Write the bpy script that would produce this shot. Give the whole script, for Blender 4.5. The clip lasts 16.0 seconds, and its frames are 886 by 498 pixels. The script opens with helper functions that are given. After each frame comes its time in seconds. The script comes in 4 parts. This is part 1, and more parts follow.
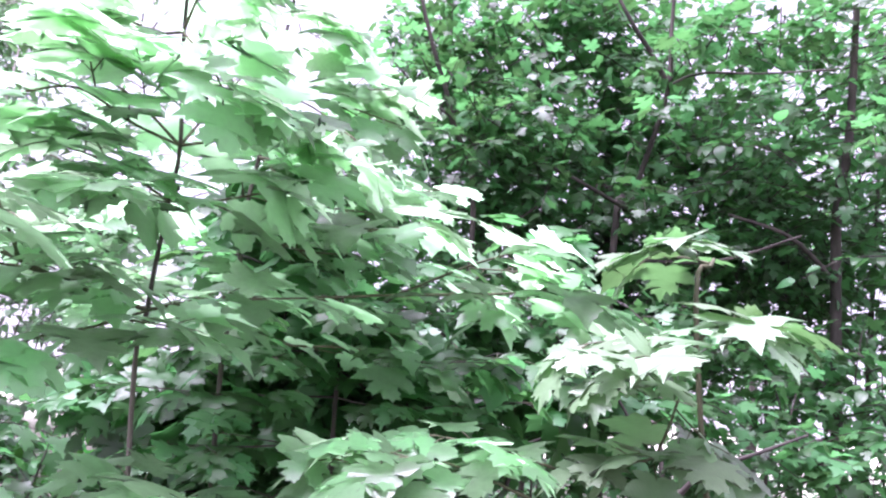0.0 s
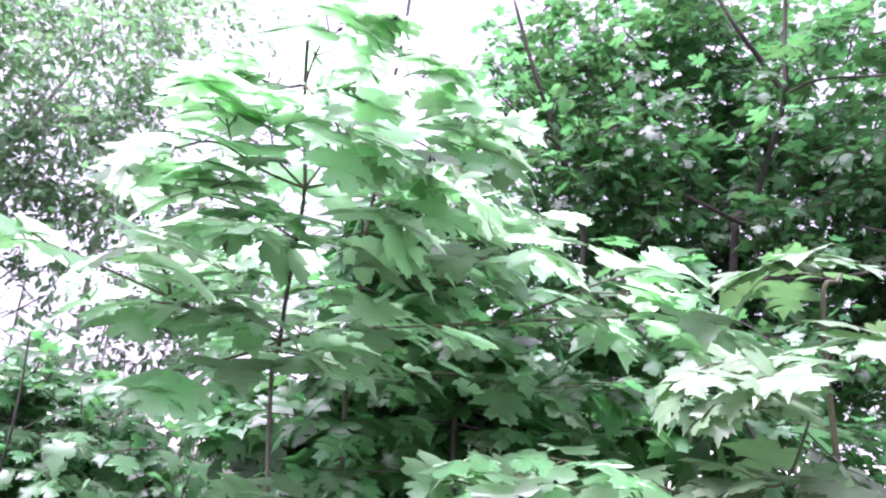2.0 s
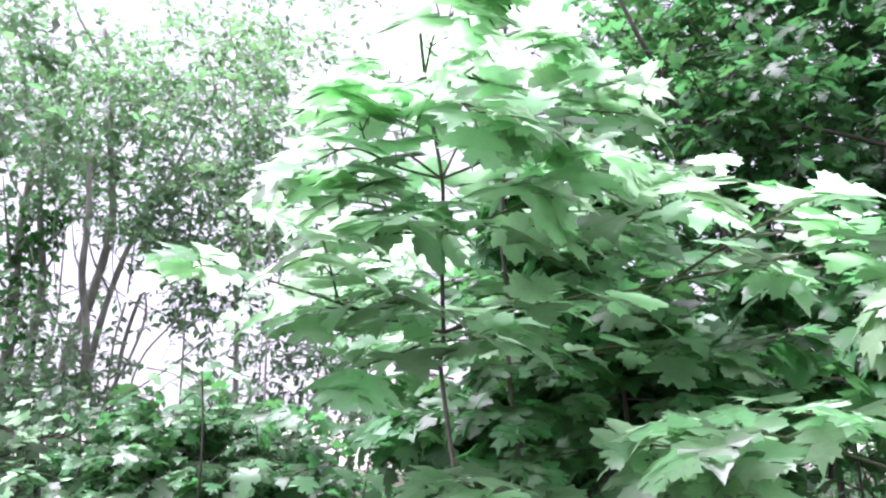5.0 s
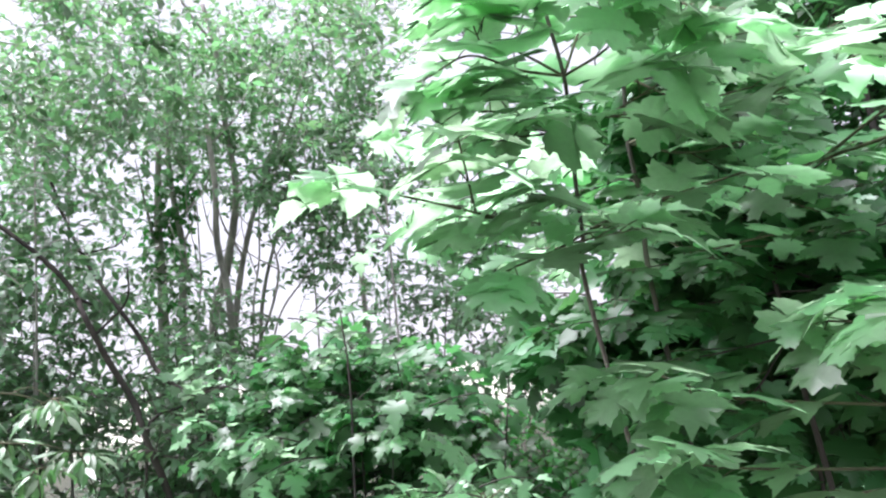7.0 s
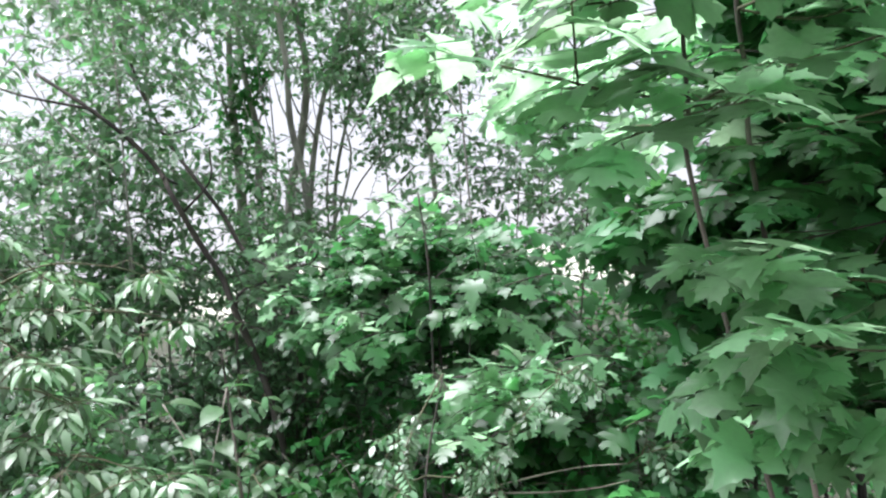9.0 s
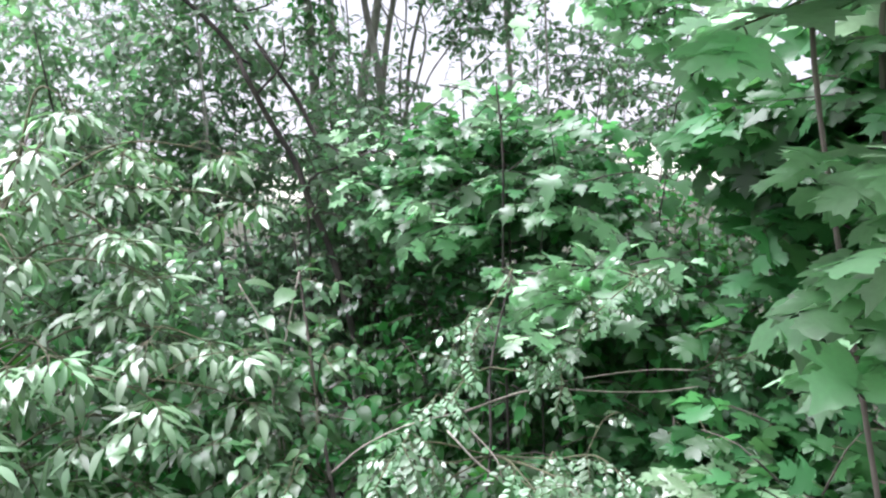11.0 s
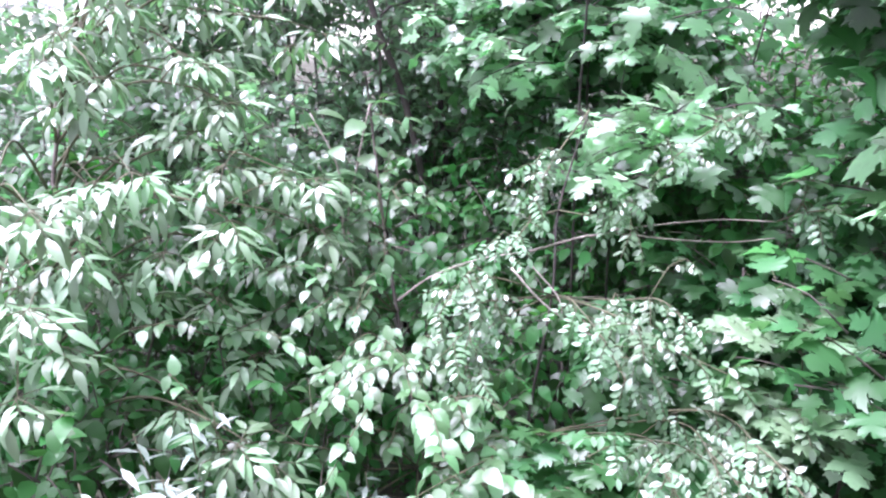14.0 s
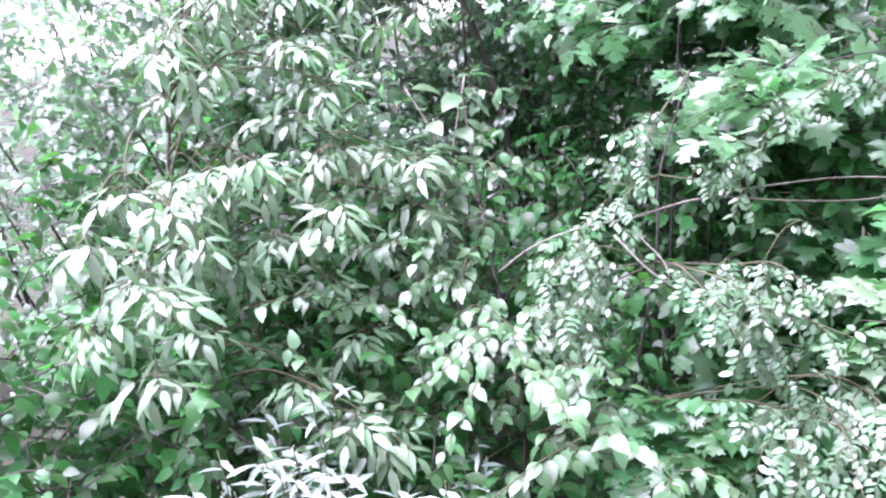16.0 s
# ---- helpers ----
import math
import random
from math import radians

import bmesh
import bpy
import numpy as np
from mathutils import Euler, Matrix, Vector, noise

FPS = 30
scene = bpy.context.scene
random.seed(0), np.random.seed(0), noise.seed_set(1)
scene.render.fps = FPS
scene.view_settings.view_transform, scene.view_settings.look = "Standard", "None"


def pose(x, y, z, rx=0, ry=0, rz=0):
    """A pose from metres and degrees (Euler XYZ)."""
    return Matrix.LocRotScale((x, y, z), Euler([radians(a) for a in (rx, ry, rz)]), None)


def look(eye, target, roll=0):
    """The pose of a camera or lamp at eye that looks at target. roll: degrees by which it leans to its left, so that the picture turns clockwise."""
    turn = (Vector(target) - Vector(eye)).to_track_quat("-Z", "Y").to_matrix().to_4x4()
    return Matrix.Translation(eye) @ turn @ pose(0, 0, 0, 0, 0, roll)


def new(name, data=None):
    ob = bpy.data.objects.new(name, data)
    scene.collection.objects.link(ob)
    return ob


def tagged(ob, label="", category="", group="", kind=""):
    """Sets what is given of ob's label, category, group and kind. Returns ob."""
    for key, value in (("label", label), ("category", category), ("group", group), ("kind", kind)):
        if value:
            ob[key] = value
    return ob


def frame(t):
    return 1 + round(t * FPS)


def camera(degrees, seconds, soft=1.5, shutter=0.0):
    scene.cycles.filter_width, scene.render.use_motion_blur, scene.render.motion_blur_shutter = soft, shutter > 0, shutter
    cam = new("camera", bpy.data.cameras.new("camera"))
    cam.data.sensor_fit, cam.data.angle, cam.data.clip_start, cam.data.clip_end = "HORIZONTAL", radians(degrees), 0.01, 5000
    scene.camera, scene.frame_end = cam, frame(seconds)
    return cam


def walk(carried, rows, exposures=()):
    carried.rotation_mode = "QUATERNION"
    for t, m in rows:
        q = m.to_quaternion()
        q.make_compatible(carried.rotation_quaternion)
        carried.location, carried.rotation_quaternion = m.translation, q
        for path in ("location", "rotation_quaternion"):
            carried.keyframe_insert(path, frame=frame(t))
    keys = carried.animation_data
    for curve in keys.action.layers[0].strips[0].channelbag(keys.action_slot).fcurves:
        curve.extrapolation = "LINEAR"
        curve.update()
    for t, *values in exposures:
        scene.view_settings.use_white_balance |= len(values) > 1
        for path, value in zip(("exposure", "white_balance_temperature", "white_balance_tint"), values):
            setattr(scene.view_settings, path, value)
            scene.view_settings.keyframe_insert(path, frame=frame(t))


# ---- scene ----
cam = camera(65.0, 16.0, soft=2.3)
PATH = [
    (0.0, (0.065, 0.007, 1.689), (-0.028, 1.960, 2.111), 6.24),
    (0.5, (0.093, -0.012, 1.689), (-0.099, 1.942, 2.068), 6.14),
    (1.0, (0.068, 0.037, 1.713), (-0.189, 1.982, 2.105), 6.48),
    (1.5, (0.064, 0.012, 1.698), (-0.282, 1.940, 2.098), 7.15),
    (2.0, (0.067, -0.027, 1.682), (-0.343, 1.875, 2.147), 6.00),
    (2.5, (0.043, -0.024, 1.690), (-0.431, 1.864, 2.148), 4.71),
    (3.0, (0.037, -0.002, 1.700), (-0.542, 1.864, 2.129), 3.12),
    (3.5, (0.058, -0.019, 1.701), (-0.565, 1.838, 2.104), 0.98),
    (3.7, (0.063, -0.014, 1.698), (-0.598, 1.823, 2.131), 1.11),
    (5.8, (-0.023, -0.019, 1.612), (-0.809, 1.759, 2.083), -3.46),
    (6.0, (-0.027, -0.019, 1.607), (-0.854, 1.744, 2.061), -3.92),
    (6.5, (-0.029, -0.024, 1.593), (-0.987, 1.695, 1.955), -5.30),
    (7.0, (-0.033, -0.012, 1.598), (-1.064, 1.672, 1.921), -6.04),
    (7.5, (-0.052, -0.007, 1.594), (-1.138, 1.659, 1.806), -7.07),
    (8.0, (-0.063, -0.025, 1.578), (-1.166, 1.627, 1.808), -6.17),
    (8.2, (-0.068, -0.027, 1.578), (-1.200, 1.611, 1.764), -5.89),
    (10.3, (-0.104, -0.002, 1.622), (-1.422, 1.495, 1.474), -3.52),
    (10.5, (-0.116, 0.007, 1.615), (-1.446, 1.490, 1.432), -3.19),
    (11.0, (-0.126, 0.005, 1.596), (-1.499, 1.431, 1.309), -2.96),
    (11.5, (-0.138, 0.022, 1.575), (-1.544, 1.396, 1.206), -2.14),
    (12.0, (-0.142, 0.032, 1.562), (-1.583, 1.335, 1.086), -2.65),
    (12.5, (-0.140, 0.015, 1.555), (-1.559, 1.309, 0.995), -1.18),
    (13.0, (-0.141, 0.019, 1.543), (-1.561, 1.289, 0.935), -0.91),
    (13.5, (-0.142, 0.011, 1.535), (-1.600, 1.183, 0.826), -1.54),
    (14.0, (-0.137, 0.007, 1.540), (-1.580, 1.212, 0.859), -1.78),
    (14.5, (-0.137, -0.006, 1.538), (-1.573, 1.151, 0.765), -3.44),
    (15.0, (-0.142, -0.023, 1.538), (-1.593, 1.138, 0.799), -2.79),
    (15.5, (-0.147, -0.045, 1.540), (-1.647, 1.037, 0.780), -4.33),
    (16.0, (-0.175, -0.065, 1.550), (-1.729, 0.952, 0.807), -6.13),
]
walk(cam, [(t, look(eye, target, roll)) for t, eye, target, roll in PATH],
     [(0.0, 1.88, 5800, 50), (3.7, 1.7, 5850, 44), (7.0, 1.35, 6000, 24), (10.3, 1.2, 6050, 16), (11.5, 1.6, 5850, 28), (12.5, 1.8, 5750, 34), (16.0, 2.1, 5650, 46)])

# ---- light ----
SUN_AZ, SUN_EL = radians(122), radians(68)      # turned to the left of +y, height over the horizon
world = bpy.data.worlds.new("overcast_sky")
scene.world = world
world.use_nodes = True
wn = world.node_tree.nodes
wl = world.node_tree.links
wn.clear()
sky = wn.new("ShaderNodeTexSky")
sky.sky_type = "NISHITA"
sky.sun_disc = False
sky.sun_elevation = SUN_EL
sky.sun_rotation = -SUN_AZ
sky.dust_density = 4.0
cloud = wn.new("ShaderNodeMixRGB")
cloud.inputs[0].default_value = 0.75
cloud.inputs[2].default_value = (10.0, 10.0, 9.8, 1)
wl.new(sky.outputs[0], cloud.inputs[1])
bg = wn.new("ShaderNodeBackground")
bg.inputs[1].default_value = 0.055
wl.new(cloud.outputs[0], bg.inputs[0])
wout = wn.new("ShaderNodeOutputWorld")
wl.new(bg.outputs[0], wout.inputs[0])

sun_data = bpy.data.lights.new("sun", "SUN")
sun_data.energy = 4.8
sun_data.angle = radians(45)
sun_data.color = (1.0, 0.98, 0.95)
sun = new("sun", sun_data)
sun.matrix_world = look((-math.sin(SUN_AZ) * 20 * math.cos(SUN_EL), math.cos(SUN_AZ) * 20 * math.cos(SUN_EL), 20 * math.sin(SUN_EL)), (0, 0, 0))

# ---- materials ----
def base_nodes(name):
    m = bpy.data.materials.new(name)
    m.use_nodes = True
    nt = m.node_tree
    nt.nodes.clear()
    return m, nt.nodes, nt.links


def leaf_material(name, top, through_tint, rough=0.38, share=0.36, joined=False, spread=0.5, veins=6.0, shine=0.9, coat=0.27):
    """A thin leaf: waxy face, light shining through, each leaf a little different."""
    m, n, l = base_nodes(name)
    if joined:
        rand = n.new("ShaderNodeNewGeometry").outputs["Random Per Island"]
    else:
        rand = n.new("ShaderNodeObjectInfo").outputs["Random"]
    tex = n.new("ShaderNodeTexCoord")
    noise_a = n.new("ShaderNodeTexNoise")
    noise_a.inputs["Scale"].default_value = 9.0
    noise_a.inputs["Detail"].default_value = 4.0
    l.new(tex.outputs["Object"], noise_a.inputs["Vector"])
    fine = n.new("ShaderNodeTexNoise")
    fine.inputs["Scale"].default_value = 70.0
    fine.inputs["Detail"].default_value = 3.0
    l.new(tex.outputs["Object"], fine.inputs["Vector"])
    add = n.new("ShaderNodeMath")
    add.operation = "MULTIPLY_ADD"
    l.new(noise_a.outputs["Fac"], add.inputs[0])
    add.inputs[1].default_value = 0.35
    l.new(rand, add.inputs[2])
    ramp = n.new("ShaderNodeMapRange")
    ramp.inputs["From Min"].default_value = 0.1
    ramp.inputs["From Max"].default_value = 1.25
    ramp.inputs["To Min"].default_value = 1.0 - spread
    ramp.inputs["To Max"].default_value = 1.0 + spread
    l.new(add.outputs[0], ramp.inputs["Value"])
    hue = n.new("ShaderNodeMapRange")
    hue.inputs["To Min"].default_value = 0.485
    hue.inputs["To Max"].default_value = 0.52
    l.new(rand, hue.inputs["Value"])
    # veins run out from the midrib
    uv = n.new("ShaderNodeUVMap")
    uv.uv_map = "blade"
    wave = n.new("ShaderNodeTexWave")
    wave.wave_type = "BANDS"
    wave.bands_direction = "DIAGONAL"
    wave.inputs["Scale"].default_value = veins
    wave.inputs["Distortion"].default_value = 0.6
    l.new(uv.outputs[0], wave.inputs["Vector"])
    shaders = []
    for colour in (top, through_tint):
        hs = n.new("ShaderNodeHueSaturation")
        hs.inputs["Color"].default_value = (*colour, 1)
        l.new(hue.outputs[0], hs.inputs["Hue"])
        l.new(ramp.outputs[0], hs.inputs["Value"])
        shaders.append(hs.outputs[0])
    bump = n.new("ShaderNodeBump")
    bump.inputs["Strength"].default_value = 0.12
    bump.inputs["Distance"].default_value = 0.002
    mix_h = n.new("ShaderNodeMath")
    mix_h.operation = "ADD"
    l.new(wave.outputs["Fac"], mix_h.inputs[0])
    l.new(fine.outputs["Fac"], mix_h.inputs[1])
    l.new(mix_h.outputs[0], bump.inputs["Height"])
    p = n.new("ShaderNodeBsdfPrincipled")
    l.new(shaders[0], p.inputs["Base Color"])
    l.new(bump.outputs[0], p.inputs["Normal"])
    rr = n.new("ShaderNodeMapRange")
    rr.inputs["To Min"].default_value = rough - 0.08
    rr.inputs["To Max"].default_value = rough + 0.12
    l.new(fine.outputs["Fac"], rr.inputs["Value"])
    l.new(rr.outputs[0], p.inputs["Roughness"])
    p.inputs["Specular IOR Level"].default_value = min(1.0, shine)
    p.inputs["Coat Weight"].default_value = min(1.0, 0.6 * shine)
    p.inputs["Coat Roughness"].default_value = coat
    tr = n.new("ShaderNodeBsdfTranslucent")
    l.new(shaders[1], tr.inputs["Color"])
    mix = n.new("ShaderNodeMixShader")
    mix.inputs[0].default_value = share
    l.new(p.outputs[0], mix.inputs[1])
    l.new(tr.outputs[0], mix.inputs[2])
    out = n.new("ShaderNodeOutputMaterial")
    l.new(mix.outputs[0], out.inputs[0])
    return m


def bark_material(name, dark, light, scale=30.0):
    m, n, l = base_nodes(name)
    tex = n.new("ShaderNodeTexCoord")
    mp = n.new("ShaderNodeMapping")
    mp.inputs["Scale"].default_value = (1, 1, 0.25)
    l.new(tex.outputs["Object"], mp.inputs["Vector"])
    a = n.new("ShaderNodeTexNoise")
    a.inputs["Scale"].default_value = scale
    a.inputs["Detail"].default_value = 6.0
    l.new(mp.outputs[0], a.inputs["Vector"])
    b = n.new("ShaderNodeTexNoise")
    b.inputs["Scale"].default_value = 4.0
    l.new(tex.outputs["Object"], b.inputs["Vector"])
    mul = n.new("ShaderNodeMath")
    mul.operation = "MULTIPLY"
    l.new(a.outputs["Fac"], mul.inputs[0])
    l.new(b.outputs["Fac"], mul.inputs[1])
    r = n.new("ShaderNodeValToRGB")
    r.color_ramp.elements[0].position = 0.12
    r.color_ramp.elements[0].color = (*dark, 1)
    r.color_ramp.elements[1].position = 0.42
    r.color_ramp.elements[1].color = (*light, 1)
    l.new(mul.outputs[0], r.inputs[0])
    bump = n.new("ShaderNodeBump")
    bump.inputs["Strength"].default_value = 0.6
    bump.inputs["Distance"].default_value = 0.006
    l.new(a.outputs["Fac"], bump.inputs["Height"])
    p = n.new("ShaderNodeBsdfPrincipled")
    p.inputs["Roughness"].default_value = 0.85
    l.new(r.outputs[0], p.inputs["Base Color"])
    l.new(bump.outputs[0], p.inputs["Normal"])
    out = n.new("ShaderNodeOutputMaterial")
    l.new(p.outputs[0], out.inputs[0])
    return m


def soil_material():
    m, n, l = base_nodes("dry_soil_and_litter")
    tex = n.new("ShaderNodeTexCoord")
    a = n.new("ShaderNodeTexNoise")
    a.inputs["Scale"].default_value = 1.3
    a.inputs["Detail"].default_value = 5.0
    l.new(tex.outputs["Object"], a.inputs["Vector"])
    b = n.new("ShaderNodeTexNoise")
    b.inputs["Scale"].default_value = 45.0
    b.inputs["Detail"].default_value = 6.0
    l.new(tex.outputs["Object"], b.inputs["Vector"])
    r = n.new("ShaderNodeValToRGB")
    r.color_ramp.elements[0].position = 0.3
    r.color_ramp.elements[0].color = (0.022, 0.032, 0.016, 1)
    r.color_ramp.elements[1].position = 0.7
    r.color_ramp.elements[1].color = (0.06, 0.06, 0.036, 1)
    mid = n.new("ShaderNodeMath")
    mid.operation = "MULTIPLY_ADD"
    mid.inputs[1].default_value = 0.5
    l.new(b.outputs["Fac"], mid.inputs[0])
    half = n.new("ShaderNodeMath")
    half.operation = "MULTIPLY"
    half.inputs[1].default_value = 0.5
    l.new(a.outputs["Fac"], half.inputs[0])
    l.new(half.outputs[0], mid.inputs[2])
    l.new(mid.outputs[0], r.inputs[0])
    # dry pale grass on the open field past the wood's edge
    reach = n.new("ShaderNodeVectorMath")
    reach.operation = "LENGTH"
    l.new(tex.outputs["Object"], reach.inputs[0])
    edge = n.new("ShaderNodeMapRange")
    edge.inputs["From Min"].default_value = 40.0
    edge.inputs["From Max"].default_value = 60.0
    l.new(reach.outputs["Value"], edge.inputs["Value"])
    straw = n.new("ShaderNodeValToRGB")
    straw.color_ramp.elements[0].color = (0.36, 0.36, 0.28, 1)
    straw.color_ramp.elements[1].color = (0.52, 0.52, 0.44, 1)
    l.new(b.outputs["Fac"], straw.inputs[0])
    soil = n.new("ShaderNodeMixRGB")
    l.new(edge.outputs[0], soil.inputs[0])
    l.new(r.outputs[0], soil.inputs[1])
    l.new(straw.outputs[0], soil.inputs[2])
    bump = n.new("ShaderNodeBump")
    bump.inputs["Distance"].default_value = 0.02
    l.new(b.outputs["Fac"], bump.inputs["Height"])
    p = n.new("ShaderNodeBsdfPrincipled")
    p.inputs["Roughness"].default_value = 0.95
    l.new(soil.outputs[0], p.inputs["Base Color"])
    l.new(bump.outputs[0], p.inputs["Normal"])
    out = n.new("ShaderNodeOutputMaterial")
    l.new(p.outputs[0], out.inputs[0])
    return m


MAPLE = leaf_material("maple_leaf_skin", (0.10, 0.21, 0.10), (0.52, 0.83, 0.49), 0.36, 0.60, spread=0.5, shine=1.1, coat=0.33)
MAPLE_NEAR_J = leaf_material("maple_leaf_skin_joined", (0.10, 0.21, 0.10), (0.52, 0.83, 0.49), 0.36, 0.60, True, 0.5, shine=1.1, coat=0.33)
MAPLE_J = leaf_material("maple_leaf_skin_far_and_shaded", (0.042, 0.135, 0.042), (0.13, 0.41, 0.115), 0.42, 0.40, True, 0.6, shine=0.5)
# Same maple leaf in a darker colour that stands in for shade
MAPLE_SHADE = leaf_material("shaded_maple_leaf_skin", (0.042, 0.135, 0.042), (0.13, 0.41, 0.115), 0.42, 0.40, spread=0.6, shine=0.5)
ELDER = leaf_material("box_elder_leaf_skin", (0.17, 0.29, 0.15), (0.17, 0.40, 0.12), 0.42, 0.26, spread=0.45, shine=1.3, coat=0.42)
LOCUST = leaf_material("locust_leaf_skin", (0.12, 0.23, 0.115), (0.13, 0.36, 0.10), 0.42, 0.24, spread=0.5, shine=1.2, coat=0.38)
OVATE = leaf_material("ovate_leaf_skin", (0.075, 0.17, 0.065), (0.11, 0.32, 0.08), 0.40, 0.24, spread=0.5, shine=0.7, coat=0.36)
BUSH_J = leaf_material("bush_leaf_skin", (0.032, 0.125, 0.028), (0.075, 0.34, 0.05), 0.44, 0.34, True, 0.65, shine=0.4, coat=0.4)
WOOD_J = leaf_material("woodland_leaf_skin", (0.042, 0.135, 0.042), (0.14, 0.44, 0.12), 0.40, 0.42, True, 0.65, shine=0.5)
PALE_J = leaf_material("pale_leaf_skin", (0.09, 0.18, 0.09), (0.22, 0.48, 0.18), 0.36, 0.44, True, 0.55, shine=1.0)
HERB = leaf_material("herb_leaf_skin", (0.22, 0.30, 0.24), (0.2, 0.36, 0.2), 0.40, 0.25, shine=1.2)
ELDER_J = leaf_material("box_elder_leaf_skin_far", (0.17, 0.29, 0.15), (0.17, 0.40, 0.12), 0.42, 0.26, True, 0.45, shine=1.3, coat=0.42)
LOCUST_J = leaf_material("locust_leaf_skin_far", (0.12, 0.23, 0.115), (0.13, 0.36, 0.10), 0.42, 0.24, True, 0.5, shine=1.2, coat=0.38)
OVATE_J = leaf_material("ovate_leaf_skin_far", (0.075, 0.17, 0.065), (0.11, 0.32, 0.08), 0.40, 0.24, True, 0.5, shine=0.7, coat=0.36)
STALK = bark_material("green_stalk", (0.05, 0.06, 0.03), (0.15, 0.14, 0.08), 60.0)
BARK = bark_material("grey_brown_bark", (0.035, 0.03, 0.025), (0.16, 0.14, 0.115))
# Haze from the bright sky behind, put into a lighter bark colour
HAZED_BARK = bark_material("hazed_grey_bark", (0.18, 0.17, 0.155), (0.46, 0.43, 0.40))
DARK_BARK = bark_material("dark_bark", (0.02, 0.018, 0.016), (0.09, 0.075, 0.065))
PALE_TWIG = bark_material("pale_dead_twig", (0.16, 0.14, 0.115), (0.42, 0.38, 0.33), 50.0)

# ---- geometry helpers ----
RNG = np.random.default_rng(7)


def unit(v):
    v = np.asarray(v, float)
    return v / max(1e-9, math.sqrt(v[0] * v[0] + v[1] * v[1] + v[2] * v[2]))


def cross(a, b):
    return np.array((a[1] * b[2] - a[2] * b[1], a[2] * b[0] - a[0] * b[2], a[0] * b[1] - a[1] * b[0]))


def smooth_line(points, steps=6):
    """A Catmull-Rom line through the points."""
    p = [np.asarray(q, float) for q in points]
    if len(p) < 3:
        k = np.linspace(0, 1, steps + 1)[:, None]
        return p[0] * (1 - k) + p[1] * k
    p = [2 * p[0] - p[1], *p, 2 * p[-1] - p[-2]]
    out = []
    for i in range(1, len(p) - 2):
        a, b, c, d = p[i - 1:i + 3]
        for s in np.linspace(0, 1, steps, endpoint=False):
            out.append(0.5 * (2 * b + (c - a) * s + (2 * a - 5 * b + 4 * c - d) * s * s + (3 * b - a - 3 * c + d) * s ** 3))
    out.append(p[-2])
    return np.array(out)


def tube(points, r0, r1, sides=7, steps=6, rough=0.0):
    """Vertices and faces of a tapered, slightly knotty round stem."""
    line = smooth_line(points, steps)
    n = len(line)
    V, F = [], []
    ahead = np.gradient(line, axis=0)
    side = unit(cross(ahead[0], (0.31, 0.2, 0.93)))
    for i, (c, d) in enumerate(zip(line, ahead)):
        d = unit(d)
        side = unit(side - d * float(side @ d))
        up = cross(d, side)
        r = r0 + (r1 - r0) * i / (n - 1)
        for k in range(sides):
            a = 2 * math.pi * k / sides
            q = r * (1 + rough * RNG.normal())
            V.append(c + q * (math.cos(a) * side + math.sin(a) * up))
    for i in range(n - 1):
        for k in range(sides):
            F.append((i * sides + k, i * sides + (k + 1) % sides, (i + 1) * sides + (k + 1) % sides, (i + 1) * sides + k))
    F.append(tuple(range(sides))[::-1])
    F.append(tuple(range((n - 1) * sides, n * sides)))
    return np.array(V), F


def join(pieces):
    """Several (V, F) into one."""
    V, F, at = [], [], 0
    for v, f in pieces:
        V.append(v)
        F += [tuple(i + at for i in q) for q in f]
        at += len(v)
    return np.concatenate(V), F


def mesh_of(name, V, F, material, uv=None, second=None, mats=None):
    me = bpy.data.meshes.new(name)
    me.from_pydata(np.asarray(V).tolist(), [], F)
    me.materials.append(material)
    if second:
        me.materials.append(second)
        me.polygons.foreach_set("material_index", mats)
    if uv is not None:
        layer = me.uv_layers.new(name="blade")
        idx = np.zeros(len(me.loops), int)
        me.loops.foreach_get("vertex_index", idx)
        layer.data.foreach_set("uv", np.asarray(uv)[idx].ravel())
    me.polygons.foreach_set("use_smooth", [True] * len(me.polygons))
    me.update()
    return me


def part(name, mesh, parent, label="", place=None, kind=""):
    ob = new(name, mesh)
    ob.parent = parent
    if place is not None:
        ob.matrix_basis = place
    return tagged(ob, label, "", "", kind)


def plant(name, base, label, category, group=""):
    """An empty at the foot of a plant, which holds its parts."""
    e = new(name)
    e.location = base
    e["foot"] = base
    # each plant grows by its own seed, told by its place
    RNG.bit_generator.state = np.random.default_rng(int(abs(base[0]) * 1000) + 7919 * int(abs(base[1]) * 1000)).bit_generator.state
    return tagged(e, label, category, group)


def stem(p, name, points, r0, r1, material, label="", sides=8):
    foot = np.array(p["foot"])
    V, F = tube(points, r0, r1, sides, 6, 0.05)
    return part(name, mesh_of(name, V - foot, F, material), p, label)


